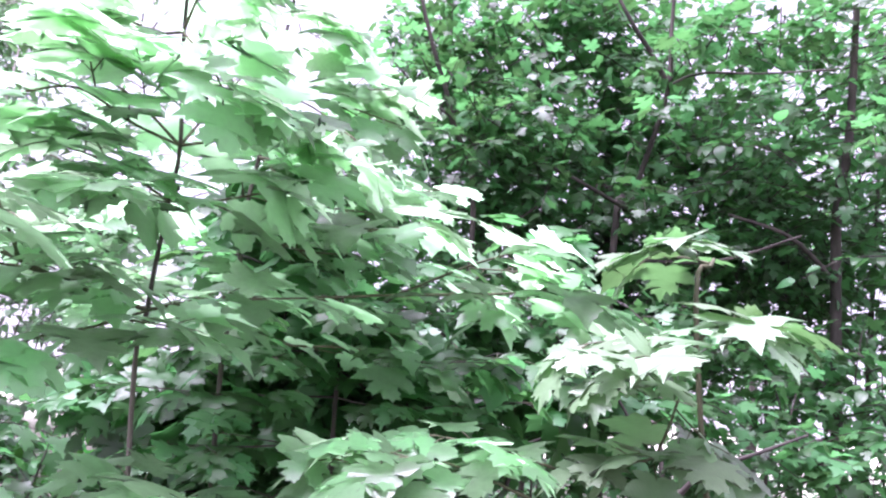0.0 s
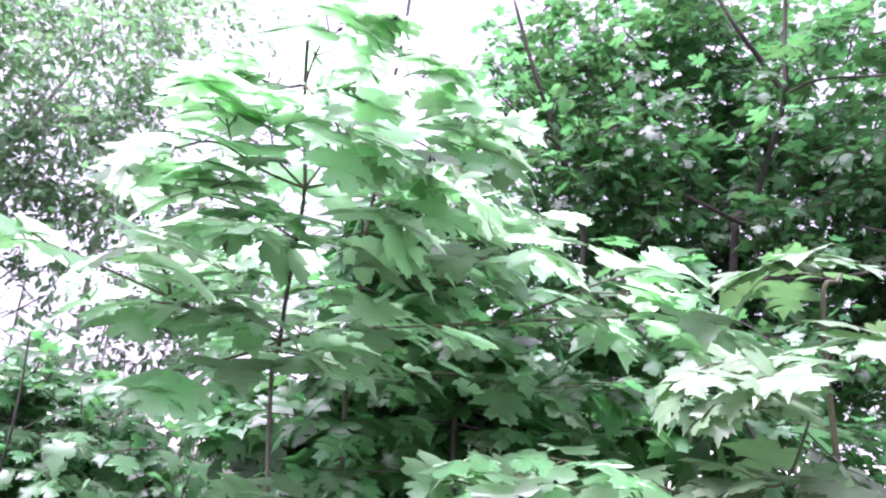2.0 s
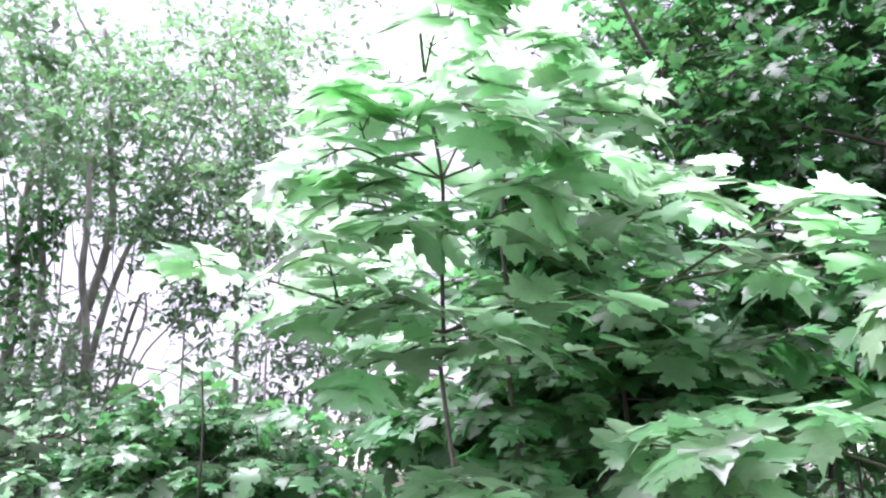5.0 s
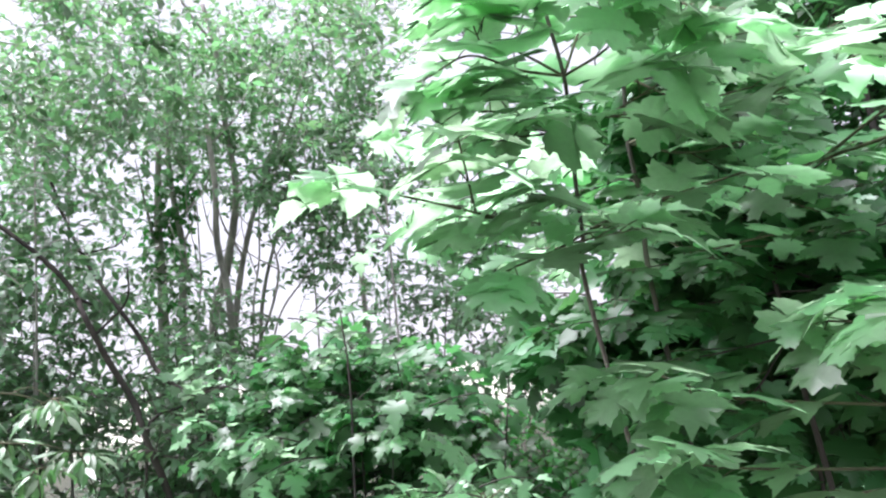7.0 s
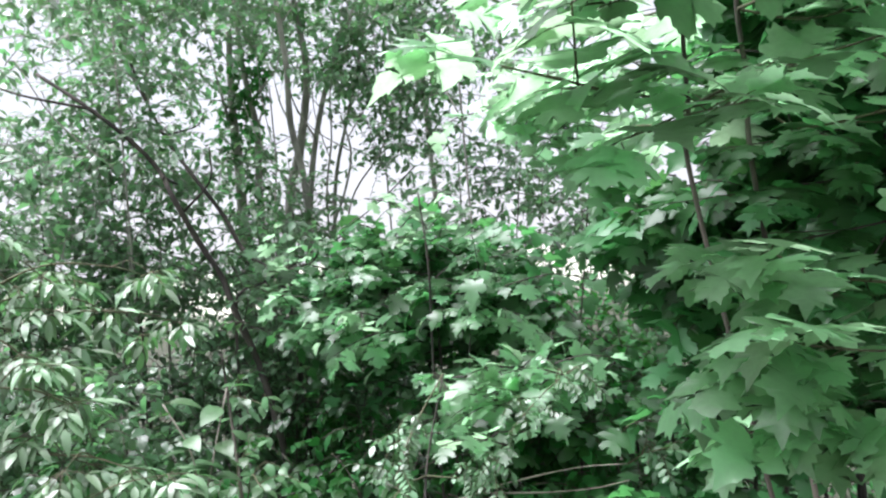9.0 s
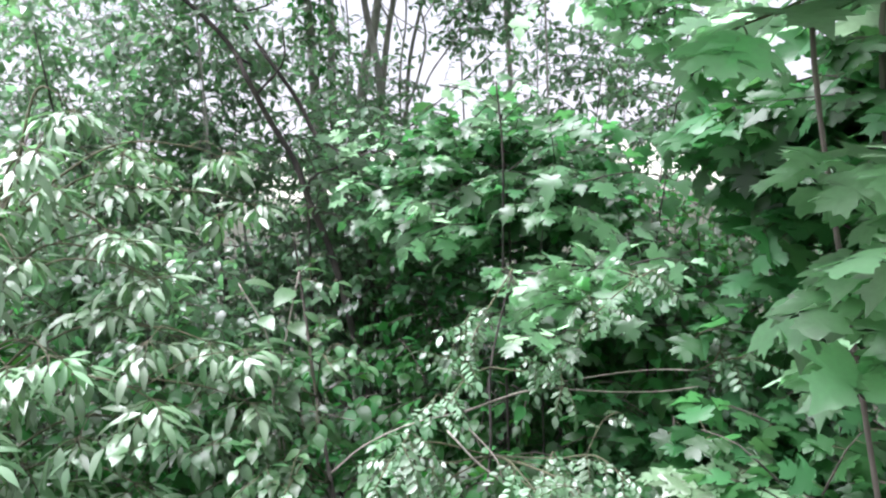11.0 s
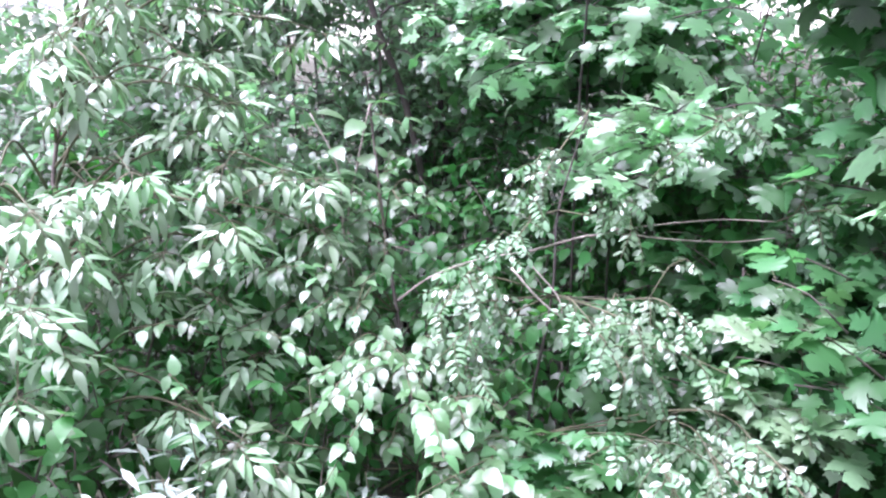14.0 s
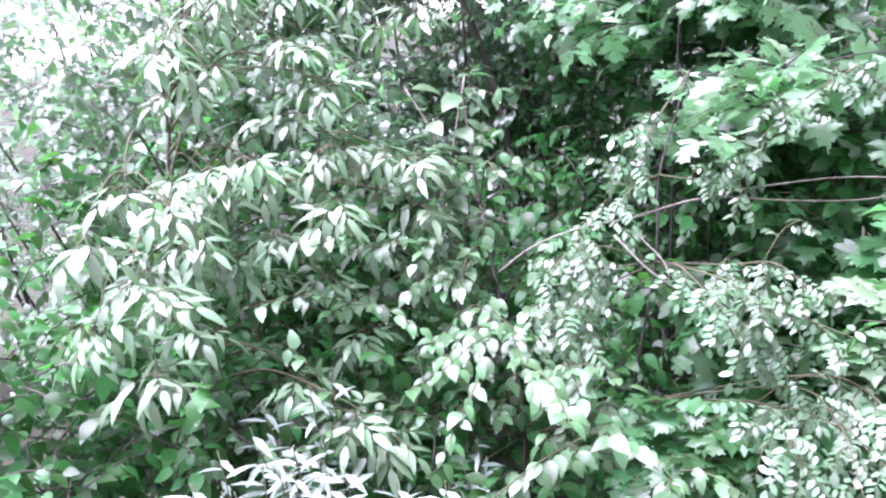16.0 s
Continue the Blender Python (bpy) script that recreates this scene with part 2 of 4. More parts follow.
# ---- leaf shapes: base of the stalk at the origin, growing along +y, face up ----
def blade_maple(seed, stalk=0.45, toothed=True):
    r = np.random.default_rng(seed)
    half = [(0.09, -0.07), (0.20, -0.10), (0.29, -0.05), (0.43, -0.02), (0.33, 0.10), (0.30, 0.14), (0.42, 0.19), (0.52, 0.25), (0.62, 0.40),
            (0.49, 0.40), (0.46, 0.52), (0.34, 0.44), (0.21, 0.45), (0.22, 0.58), (0.33, 0.70), (0.20, 0.72), (0.13, 0.80), (0.0, 1.0)]
    if toothed:
        half = [(0.09, -0.06), (0.20, -0.11), (0.28, -0.07), (0.38, -0.09), (0.47, -0.02), (0.42, 0.06), (0.40, 0.13), (0.50, 0.15), (0.55, 0.22), (0.62, 0.25), (0.63, 0.33), (0.74, 0.46), (0.58, 0.46),
                (0.55, 0.54), (0.46, 0.50), (0.38, 0.55), (0.32, 0.50), (0.27, 0.52), (0.28, 0.60), (0.36, 0.66), (0.33, 0.71), (0.40, 0.81), (0.25, 0.79), (0.21, 0.88), (0.12, 0.86), (0.0, 1.05)]
    right = [np.array(q) * (1 + r.normal(0, 0.05)) for q in half]
    left = [np.array((-x, y)) * (1 + r.normal(0, 0.05)) for x, y in half[:-1]]
    ring = [np.array((0.0, 0.0)), *right, *left[::-1]]
    k1, k2, fold, twist = r.uniform(0.10, 0.42), r.uniform(-0.05, 0.35), r.uniform(-0.05, 0.22), r.normal(0, 0.12)
    def lift(x, y):
        d = math.hypot(x, y - 0.2)
        return -k1 * y * y - k2 * x * x + fold * abs(x) + twist * x * y + 0.03 * math.sin(9 * x + 7 * y + seed) * d
    V, UV, F, M = [], [], [], []
    # midrib points keep the fold; inner ring keeps the blade curved
    mid = [(0.0, 0.0), (0.0, 0.22), (0.0, 0.45), (0.0, 0.7)]
    for x, y in mid:
        V.append((x, y, lift(x, y)))
    for q in ring[1:]:
        V.append((q[0], q[1], lift(q[0], q[1])))
    n = len(half)
    R = list(range(4, 4 + n))
    L = list(range(4 + n, 4 + n + n - 1))[::-1]
    L.append(R[-1])
    def owner(y):
        return 0 if y < 0.05 else (1 if y < 0.42 else (2 if y < 0.6 else 3))
    for S, flip in ((R, False), (L, True)):
        prev = 0
        for a, b in zip(S, S[1:]):
            o = owner((V[a][1] + V[b][1]) / 2)
            o = max(o, prev)
            if o != prev:
                for m in range(prev, o):
                    t = (m, a, m + 1)
                    F.append(t[::-1] if flip else t)
                prev = o
            t = (o, a, b)
            F.append(t[::-1] if flip else t)
    V = [(x, y + stalk, z + 0.10 * stalk) for x, y, z in V]
    UV = [(x + 0.5, y) for x, y, z in V]
    M = [0] * len(F)
    v, f = tube([(0, 0, 0), (0, stalk * 0.55, 0.10 * stalk), (0, stalk + 0.02, 0.10 * stalk)], 0.014, 0.011, 4, 2)
    at = len(V)
    V += [tuple(q) for q in v]
    UV += [(0.5, 0.0)] * len(v)
    F += [tuple(i + at for i in q) for q in f]
    M += [1] * len(f)
    return np.array(V), F, np.array(UV), M


def blade_oval(seed, length=1.0, width=0.5, point=1.0, droop=0.3, stalk=0.12, rows=5):
    r = np.random.default_rng(seed)
    fold, curl, lean = r.uniform(0.05, 0.25), r.uniform(0.5, 1.3) * droop, r.normal(0, 0.06)
    V, F = [], []
    for i in range(rows + 1):
        s = i / rows
        w = width / 2 * math.sin(math.pi * min(1, (0.03 + 0.97 * s)) ** (0.72 if point > 0.5 else 0.9)) ** (0.8 + 0.3 * point)
        if point > 0.9:
            w = width / 2 * 2.35 * (0.02 + s) ** 0.75 * max(0.0, 1 - s) ** 1.15
        w *= 1 + r.normal(0, 0.04)
        y, z = stalk + s * length * (1 - 0.3 * curl * s), -curl * s * s * length
        x0 = lean * s * s * length
        V += [(x0 - w, y, z + fold * w), (x0, y, z), (x0 + w, y, z + fold * w)]
    for i in range(rows):
        a = 3 * i
        F += [(a, a + 1, a + 4, a + 3), (a + 1, a + 2, a + 5, a + 4)]
    UV = [(x / max(width, 1e-6) + 0.5, y / length) for x, y, z in V]
    M = [0] * len(F)
    v, f = tube([(0, 0, 0), (0, stalk + 0.03, 0)], 0.012, 0.010, 3, 1)
    at = len(V)
    V += [tuple(q) for q in v]
    UV += [(0.5, 0)] * len(v)
    F += [tuple(i + at for i in q) for q in f]
    return np.array(V), F, np.array(UV), M + [1] * len(f)


def compound(seed, pairs, leaflet, first, gap, size, spread, droop, hang=14):
    """A leaf of several leaflets on one stalk, in metres."""
    r = np.random.default_rng(seed)
    V, F, UV, M, at = [], [], [], [], 0
    length = first + gap * pairs
    def axis(s):
        return np.array((0.04 * length * math.sin(2.2 * s + seed), length * s, -droop * length * s * s))
    spots = []
    for k in range(pairs):
        s = (first + gap * k) / length
        for sign in (-1, 1):
            spots.append((s, sign * radians(spread + r.normal(0, 8)), size * r.uniform(0.85, 1.1)))
    spots.append((1.0, r.normal(0, 0.15), size * 1.12))
    for s, turn, big in spots:
        v, f, u, m = leaflet(int(r.integers(0, 9999)))
        v = v * big
        tip = radians(r.normal(hang, 18)) + droop * s
        v = np.c_[v[:, 0], v[:, 1] * math.cos(tip) + v[:, 2] * math.sin(tip), -v[:, 1] * math.sin(tip) + v[:, 2] * math.cos(tip)]
        c, d = math.cos(turn), math.sin(turn)
        v = np.c_[v[:, 0] * c + v[:, 1] * d, -v[:, 0] * d + v[:, 1] * c, v[:, 2]] + axis(s)
        V.append(v), UV.append(u)
        F += [tuple(i + at for i in q) for q in f]
        M += m
        at += len(v)
    v, f = tube([axis(0), axis(0.5), axis(1.0)], 0.0016, 0.0010, 4, 3)
    V.append(v), UV.append(np.tile((0.5, 0.0), (len(v), 1)))
    F += [tuple(i + at for i in q) for q in f]
    M += [1] * len(f)
    return np.concatenate(V), F, np.concatenate(UV), M


def elder_leaflet(seed):
    return blade_oval(seed, 1.0, 0.42, 1.0, 0.30, 0.06, 5)


def locust_leaflet(seed):
    return blade_oval(seed, 1.0, 0.52, 0.2, 0.15, 0.08, 3)


MAPLE_SHAPES = [blade_maple(s) for s in range(6)]
OVAL_SHAPES = [blade_oval(s + 20, 1.0, 0.58, 0.8, 0.35, 0.18, 5) for s in range(5)]
def bare(shape):
    """The blade alone, for leaves far off."""
    v, f, u, m = shape
    n = m.count(0)
    top = max(max(q) for q in f[:n]) + 1
    return v[:top], f[:n], u[:top], m[:n]


SMALL_SHAPES = [bare(blade_oval(s + 40, 1.0, 0.55, 0.8, 0.35, 0.1, 2)) for s in range(5)]
MID_SHAPES = [bare(q) for q in OVAL_SHAPES]
LOBED_SHAPES = [bare(blade_maple(s + 10, 0.45, False)) for s in range(6)]
ELDER_SHAPES = [compound(s + 60, 1 + (s % 3 > 0), elder_leaflet, 0.045, 0.024, 0.074, 48, 0.26, 8) for s in range(6)]
LOCUST_SHAPES = [compound(s + 80, 4 + s % 3, locust_leaflet, 0.03, 0.021, 0.039, 74, 0.30, 22) for s in range(5)]


def leaf_meshes(name, shapes, skin):
    return [mesh_of(name, v, f, skin, u, STALK, m) for v, f, u, m in shapes]


def leaf_pose(at, way, droop=0.0, roll=0.0, size=1.0):
    """A leaf that starts at a place and grows along way; droop and roll in degrees."""
    f = unit(way)
    side = unit(cross(f, (0, 0, 1))) if abs(f[2]) < 0.97 else np.array((1.0, 0, 0))
    up = cross(side, f)
    m = Matrix(((side[0], f[0], up[0]), (side[1], f[1], up[1]), (side[2], f[2], up[2]))).to_4x4()
    m = Matrix.Translation(Vector(at)) @ m @ pose(0, 0, 0, -droop, 0, 0) @ pose(0, 0, 0, 0, roll, 0)
    return m @ Matrix.Diagonal((size, size, size, 1))


def triangles(shape):
    """The shape in triangles alone."""
    v, f, u, m = shape
    T, N = [], []
    for q, k in zip(f, m):
        for i in range(1, len(q) - 1):
            T.append((q[0], q[i], q[i + 1]))
            N.append(k)
    return v, np.array(T), u, np.array(N)


def joined_leaves(name, shapes, poses, skin, foot):
    """One mesh of many leaves."""
    foot = np.asarray(foot)
    A = np.array([np.array(m) for m in poses])
    V, T, UV, M, at = [], [], [], [], 0
    for i, shape in enumerate(shapes):
        v, t, u, k = triangles(shape)
        a = A[i::len(shapes)]
        n = len(a)
        if not n:
            continue
        V.append((np.einsum("nij,vj->nvi", a[:, :3, :3], v) + a[:, None, :3, 3] - foot).reshape(-1, 3))
        T.append((t[None] + (at + np.arange(n) * len(v))[:, None, None]).reshape(-1, 3))
        UV.append(np.tile(u, (n, 1)))
        M.append(np.tile(k, n))
        at += n * len(v)
    V, T, UV, M = (np.concatenate(q) for q in (V, T, UV, M))
    me = bpy.data.meshes.new(name)
    me.vertices.add(len(V))
    me.vertices.foreach_set("co", V.ravel())
    me.loops.add(T.size)
    me.loops.foreach_set("vertex_index", T.ravel().astype(np.int32))
    me.polygons.add(len(T))
    me.polygons.foreach_set("loop_start", np.arange(0, T.size, 3, dtype=np.int32))
    me.materials.append(skin)
    me.materials.append(STALK)
    me.polygons.foreach_set("material_index", M.astype(np.int32))
    me.polygons.foreach_set("use_smooth", np.ones(len(T), bool))
    me.update(calc_edges=True)
    layer = me.uv_layers.new(name="blade")
    layer.data.foreach_set("uv", UV[T.ravel()].ravel())
    return me


def lightward(c):
    """The level way from a place to the open glade, to which leaves turn."""
    q = np.array((-c[0], -c[1], 0.0))
    return unit(q)


def along(line, s):
    k = s * (len(line) - 1)
    i = min(int(k), len(line) - 2)
    return line[i] + (line[i + 1] - line[i]) * (k - i), unit(line[i + 1] - line[i])


def opposite_branch(points, gap, size, start=0.2, droop=10, flat=1.0):
    """Leaf poses in opposite pairs along a level branch, with three at its end."""
    line = smooth_line(points, 6)
    length = float(np.linalg.norm(np.diff(line, axis=0), axis=1).sum())
    n = max(2, int(length * (1 - start) / gap))
    out = []
    for k in range(n):
        s = start + (1 - start) * (k + 0.4) / n
        c, d = along(line, s)
        side = unit(cross(d, (0, 0, 1)))
        for sign in (-1, 1):
            way = side * sign * RNG.uniform(0.6, 1.0) + d * RNG.uniform(0.3, 0.9) + np.array((RNG.normal(0, 0.3), RNG.normal(0, 0.3), RNG.normal(0.10, 0.12))) + 0.3 * lightward(c)
            out.append(leaf_pose(c, way, RNG.normal(droop + 3, 11), RNG.normal(0, 13) * flat, size * RNG.uniform(0.7, 1.15)))
    c, d = along(line, 1.0)
    side = unit(cross(d, (0, 0, 1)))
    for w in (-0.8, 0.0, 0.8):
        out.append(leaf_pose(c, d + side * w + 0.35 * lightward(c), RNG.normal(droop + 6, 11), RNG.normal(0, 13), size * RNG.uniform(0.7, 1.1)))
    return out


def leaf_cloud(centres, reach, twigs, per_twig, size, lift=0.35, droop=14, flat=0.55):
    """Twigs that spread from each centre, with leaves along them: leaf poses and twig tubes."""
    poses, tubes = [], []
    for c in centres:
        c = np.asarray(c, float)
        glade = 0.6 * lightward(c)
        for _ in range(twigs):
            d = unit(RNG.normal(size=3) * (1, 1, flat) + (0, 0, lift * 0.4))
            length = reach * RNG.uniform(0.55, 1.15)
            a = c + RNG.normal(size=3) * reach * 0.22
            b = a + d * length * 0.5 + (0, 0, 0.06 * length)
            e = a + d * length + (0, 0, -0.10 * length)
            line = smooth_line((a, b, e), 3)
            tubes.append(tube((a, b, e), 0.0035, 0.0012, 3, 2))
            for k in range(per_twig):
                q, w = along(line, (k + RNG.uniform(0.2, 1.0)) / (per_twig + 0.3))
                side = unit(cross(w, (0, 0, 1))) * (1 if k % 2 else -1)
                poses.append(leaf_pose(q, w * RNG.uniform(0.2, 0.9) + side * RNG.uniform(0.5, 1.0) + RNG.normal(size=3) * 0.2 + glade,
                                       RNG.normal(droop, 20), RNG.normal(0, 25), size * RNG.uniform(0.65, 1.25)))
    return poses, tubes


def fill(centre, radii, n, hollow=0.0):
    """Points spread through an egg-shaped crown."""
    out = []
    while len(out) < n:
        q = RNG.uniform(-1, 1, 3)
        if hollow <= np.linalg.norm(q) <= 1:
            out.append(np.asarray(centre) + q * radii)
    return out


def crown(p, centres, reach, twigs, per_twig, size, shapes, skin, label="", wood=BARK, **more):
    foot = np.array(p["foot"])
    poses, tubes = leaf_cloud(centres, reach, twigs, per_twig, size, **more)
    V, F = join(tubes)
    part("twig_mass", mesh_of("twig_mass", V - foot, F, wood), p, "", None, "stuff")
    part("crown", joined_leaves("crown", shapes, poses, skin, foot), p, label, None, "stuff")


# ---- ground ----
def ground():
    V, F, n = [], [], 60
    radii = [0.0] + [0.4 * 1.16 ** k for k in range(n)]
    turns = 48
    for i, r in enumerate(radii):
        for k in range(turns):
            a = 2 * math.pi * k / turns
            x, y = r * math.cos(a), r * math.sin(a)
            z = -0.25 - 0.10 * min(r, 14) + 0.05 * noise.noise((x * 0.9, y * 0.9, 0)) * min(1, r)
            V.append((x, y, z))
    for i in range(len(radii) - 1):
        for k in range(turns):
            F.append((i * turns + k, (i + 1) * turns + k, (i + 1) * turns + (k + 1) % turns, i * turns + (k + 1) % turns))
    ob = new("ground", mesh_of("ground", V, F, soil_material()))
    tagged(ob, "sloping dark woodland soil, pale dry field beyond the trees", "ground", "", "structure")


ground()

# ---- young maple close by, two stems ----
MAPLE_MESH = leaf_meshes("leaf", MAPLE_SHAPES, MAPLE)
# Maple blades in the box elder skin: bright top light put into colour
LIT_MAPLE_MESH = leaf_meshes("leaf", MAPLE_SHAPES, ELDER)
SHADE_MAPLE_MESH = leaf_meshes("leaf", MAPLE_SHAPES, MAPLE_SHADE)


def maple_with(p, branches, gap, size, wood=STALK, droop=9, start=0.2, shoots=2, blades=MAPLE_MESH, skin=MAPLE_NEAR_J):
    """Branches and side shoots with single leaves as parts; past 300 the rest is one part."""
    foot = np.array(p["foot"])
    every = []
    for pts, r0 in branches:
        bough = stem(p, "branch", pts, r0 * 0.8, 0.0015, wood, sides=6)
        every += [(m, bough) for m in opposite_branch(pts, gap, size, start, droop)]
        line = smooth_line(pts, 6)
        length = float(np.linalg.norm(np.diff(line, axis=0), axis=1).sum())
        for k in range(shoots):
            c, d = along(line, RNG.uniform(0.25, 0.8))
            side = unit(cross(d, (0, 0, 1))) * (1 if k % 2 else -1)
            e = c + (side * RNG.uniform(0.6, 1.0) + d * RNG.uniform(0.3, 0.7) + np.array((0, 0, RNG.normal(0.05, 0.15)))) * length * RNG.uniform(0.35, 0.6)
            stem(p, "shoot", [c, e], r0 * 0.5, 0.0012, wood, sides=5)
            every += [(m, bough) for m in opposite_branch((c, e), gap, size * 0.9, 0.35, droop)]
    every.sort(key=lambda q: q[0].translation.length)
    for k, (m, bough) in enumerate(every[:300]):
        part("leaf", blades[k % len(blades)], bough, "", Matrix.Translation(Vector(-foot)) @ m)
    if len(every) > 300:
        part("leaf_mass", joined_leaves("leaf_mass", MAPLE_SHAPES, [m for m, _ in every[300:]], skin, foot), p, "", None, "stuff")


front = plant("young_maple", (-0.16, 1.0, -0.32), "slender young maple with broad bright green lobed leaves in flat tiers", "tree", "young maples")
stem(front, "trunk", [(-0.16, 1.0, -0.32), (-0.24, 1.0, 0.6), (-0.41, 1.04, 1.61), (-0.40, 1.00, 1.77), (-0.39, 0.98, 1.93), (-0.38, 0.96, 2.01), (-0.39, 0.93, 2.15), (-0.39, 0.89, 2.31), (-0.39, 0.86, 2.45)], 0.0042, 0.0024, BARK, "thin grey-brown upright stem")
A_LOW, A_MID, A_TOP, A_HIGH = (-0.40, 1.00, 1.77), (-0.39, 0.98, 1.93), (-0.38, 0.96, 2.01), (-0.39, 0.92, 2.17)
maple_with(front, [
    ((A_LOW, (-0.44, 0.90, 1.78), (-0.51, 0.79, 1.81), (-0.59, 0.70, 1.84)), 0.004),
    ((A_LOW, (-0.32, 0.99, 1.79), (-0.18, 1.00, 1.81)), 0.004),
    ((A_LOW, (-0.41, 1.19, 1.81), (-0.40, 1.40, 1.89)), 0.003),
    ((A_MID, (-0.41, 0.90, 1.91), (-0.45, 0.80, 1.89)), 0.003),
    ((A_MID, (-0.31, 0.95, 1.93), (-0.22, 0.91, 1.94)), 0.003),
    ((A_MID, (-0.49, 1.13, 1.96), (-0.65, 1.26, 2.03)), 0.003),
    ((A_TOP, (-0.43, 0.91, 2.02), (-0.48, 0.85, 2.04), (-0.53, 0.81, 2.01)), 0.003),
    ((A_TOP, (-0.31, 0.96, 2.03), (-0.25, 0.93, 2.06)), 0.003),
    ((A_HIGH, (-0.32, 0.87, 2.10), (-0.28, 0.83, 2.05)), 0.003),
    ((A_TOP, (-0.44, 0.92, 2.06), (-0.50, 0.89, 2.09)), 0.003),
    ((A_HIGH, (-0.36, 0.89, 2.22), (-0.33, 0.88, 2.24)), 0.003),
    ((A_HIGH, (-0.43, 0.93, 2.17), (-0.46, 0.94, 2.18)), 0.003),
    ((A_MID, (-0.45, 0.93, 1.96), (-0.51, 0.87, 1.97)), 0.003),
    ((A_MID, (-0.41, 0.93, 1.93), (-0.43, 0.86, 1.93)), 0.003),
    ((A_TOP, (-0.36, 1.00, 2.09), (-0.34, 1.02, 2.14)), 0.003),
    ((A_LOW, (-0.40, 0.90, 1.74), (-0.42, 0.79, 1.71)), 0.003),
    ((A_LOW, (-0.45, 0.90, 1.79), (-0.49, 0.79, 1.79)), 0.003),
], 0.095, 0.088, shoots=1)

back = plant("young_maple", (-0.24, 1.45, -0.36), "slender young maple with glowing green lobed leaves, behind another", "tree", "young maples")
B_LOW, B_MID, B_TOP, B_HIGH = (-0.41, 1.40, 1.86), (-0.41, 1.37, 2.00), (-0.38, 1.33, 2.26), (-0.37, 1.31, 2.38)
stem(back, "trunk", [(-0.24, 1.45, -0.36), (-0.32, 1.44, 0.6), (-0.41, 1.40, 1.63), B_LOW, B_MID, (-0.39, 1.34, 2.15), B_TOP, B_HIGH, (-0.35, 1.28, 2.51), (-0.33, 1.23, 2.70)], 0.006, 0.003, BARK, "thin dark upright stem")
maple_with(back, [
    ((B_MID, (-0.29, 1.26, 1.98), (-0.15, 1.14, 1.95), (-0.03, 1.07, 1.95)), 0.004),
    ((B_MID, (-0.30, 1.41, 1.96), (-0.16, 1.44, 1.97)), 0.004),
    (((-0.39, 1.34, 2.13), (-0.26, 1.19, 2.07), (-0.16, 1.06, 2.03)), 0.003),
    (((-0.39, 1.34, 2.13), (-0.28, 1.35, 2.05), (-0.16, 1.32, 2.03)), 0.003),
    ((B_TOP, (-0.28, 1.24, 2.21), (-0.16, 1.14, 2.11)), 0.003),
    ((B_TOP, (-0.28, 1.32, 2.28), (-0.16, 1.34, 2.30)), 0.003),
    ((B_HIGH, (-0.40, 1.26, 2.34), (-0.43, 1.23, 2.32)), 0.003),
    ((B_HIGH, (-0.32, 1.29, 2.39), (-0.27, 1.27, 2.38)), 0.003),
    ((B_TOP, (-0.24, 1.32, 2.25), (-0.12, 1.32, 2.22)), 0.003),
    ((B_LOW, (-0.27, 1.39, 1.86), (-0.08, 1.36, 1.88), (0.07, 1.32, 1.89)), 0.005),
    (((-0.08, 1.36, 1.88), (0.05, 1.21, 1.92), (0.15, 1.15, 1.95)), 0.004),
    (((-0.08, 1.36, 1.88), (0.11, 1.22, 1.88), (0.21, 1.16, 1.89)), 0.004),
    ((B_LOW, (-0.34, 1.43, 1.77), (-0.16, 1.41, 1.77), (-0.02, 1.43, 1.75)), 0.004),
    ((B_LOW, (-0.52, 1.47, 1.82), (-0.68, 1.50, 1.84)), 0.004),
], 0.095, 0.09, shoots=1)

# shaded lower tiers of the same growth; a darker leaf colour carries the shade
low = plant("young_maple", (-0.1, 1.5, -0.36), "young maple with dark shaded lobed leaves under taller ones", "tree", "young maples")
stem(low, "trunk", [(-0.1, 1.5, -0.36), (-0.12, 1.55, 0.6), (-0.20, 1.55, 1.58), (-0.21, 1.56, 1.77), (-0.23, 1.55, 1.98)], 0.008, 0.003, DARK_BARK, "thin dark stem in shade")
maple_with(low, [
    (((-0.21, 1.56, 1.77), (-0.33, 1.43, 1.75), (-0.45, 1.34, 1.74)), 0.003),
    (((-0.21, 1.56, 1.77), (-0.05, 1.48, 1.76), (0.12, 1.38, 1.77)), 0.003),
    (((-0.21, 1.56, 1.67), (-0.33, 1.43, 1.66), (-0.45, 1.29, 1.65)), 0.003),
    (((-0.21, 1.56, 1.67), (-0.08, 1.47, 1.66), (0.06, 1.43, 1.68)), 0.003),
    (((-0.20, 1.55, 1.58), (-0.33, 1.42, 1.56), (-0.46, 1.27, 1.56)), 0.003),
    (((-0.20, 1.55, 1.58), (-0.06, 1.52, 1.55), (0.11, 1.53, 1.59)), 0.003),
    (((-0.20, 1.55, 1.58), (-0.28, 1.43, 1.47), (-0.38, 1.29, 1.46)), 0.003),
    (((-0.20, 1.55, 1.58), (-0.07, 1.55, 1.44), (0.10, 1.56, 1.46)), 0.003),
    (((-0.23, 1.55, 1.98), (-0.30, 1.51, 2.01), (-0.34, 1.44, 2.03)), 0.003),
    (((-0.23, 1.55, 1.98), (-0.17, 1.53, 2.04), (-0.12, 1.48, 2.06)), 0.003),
], 0.042, 0.06, DARK_BARK, 18, shoots=3, blades=SHADE_MAPLE_MESH, skin=MAPLE_J)

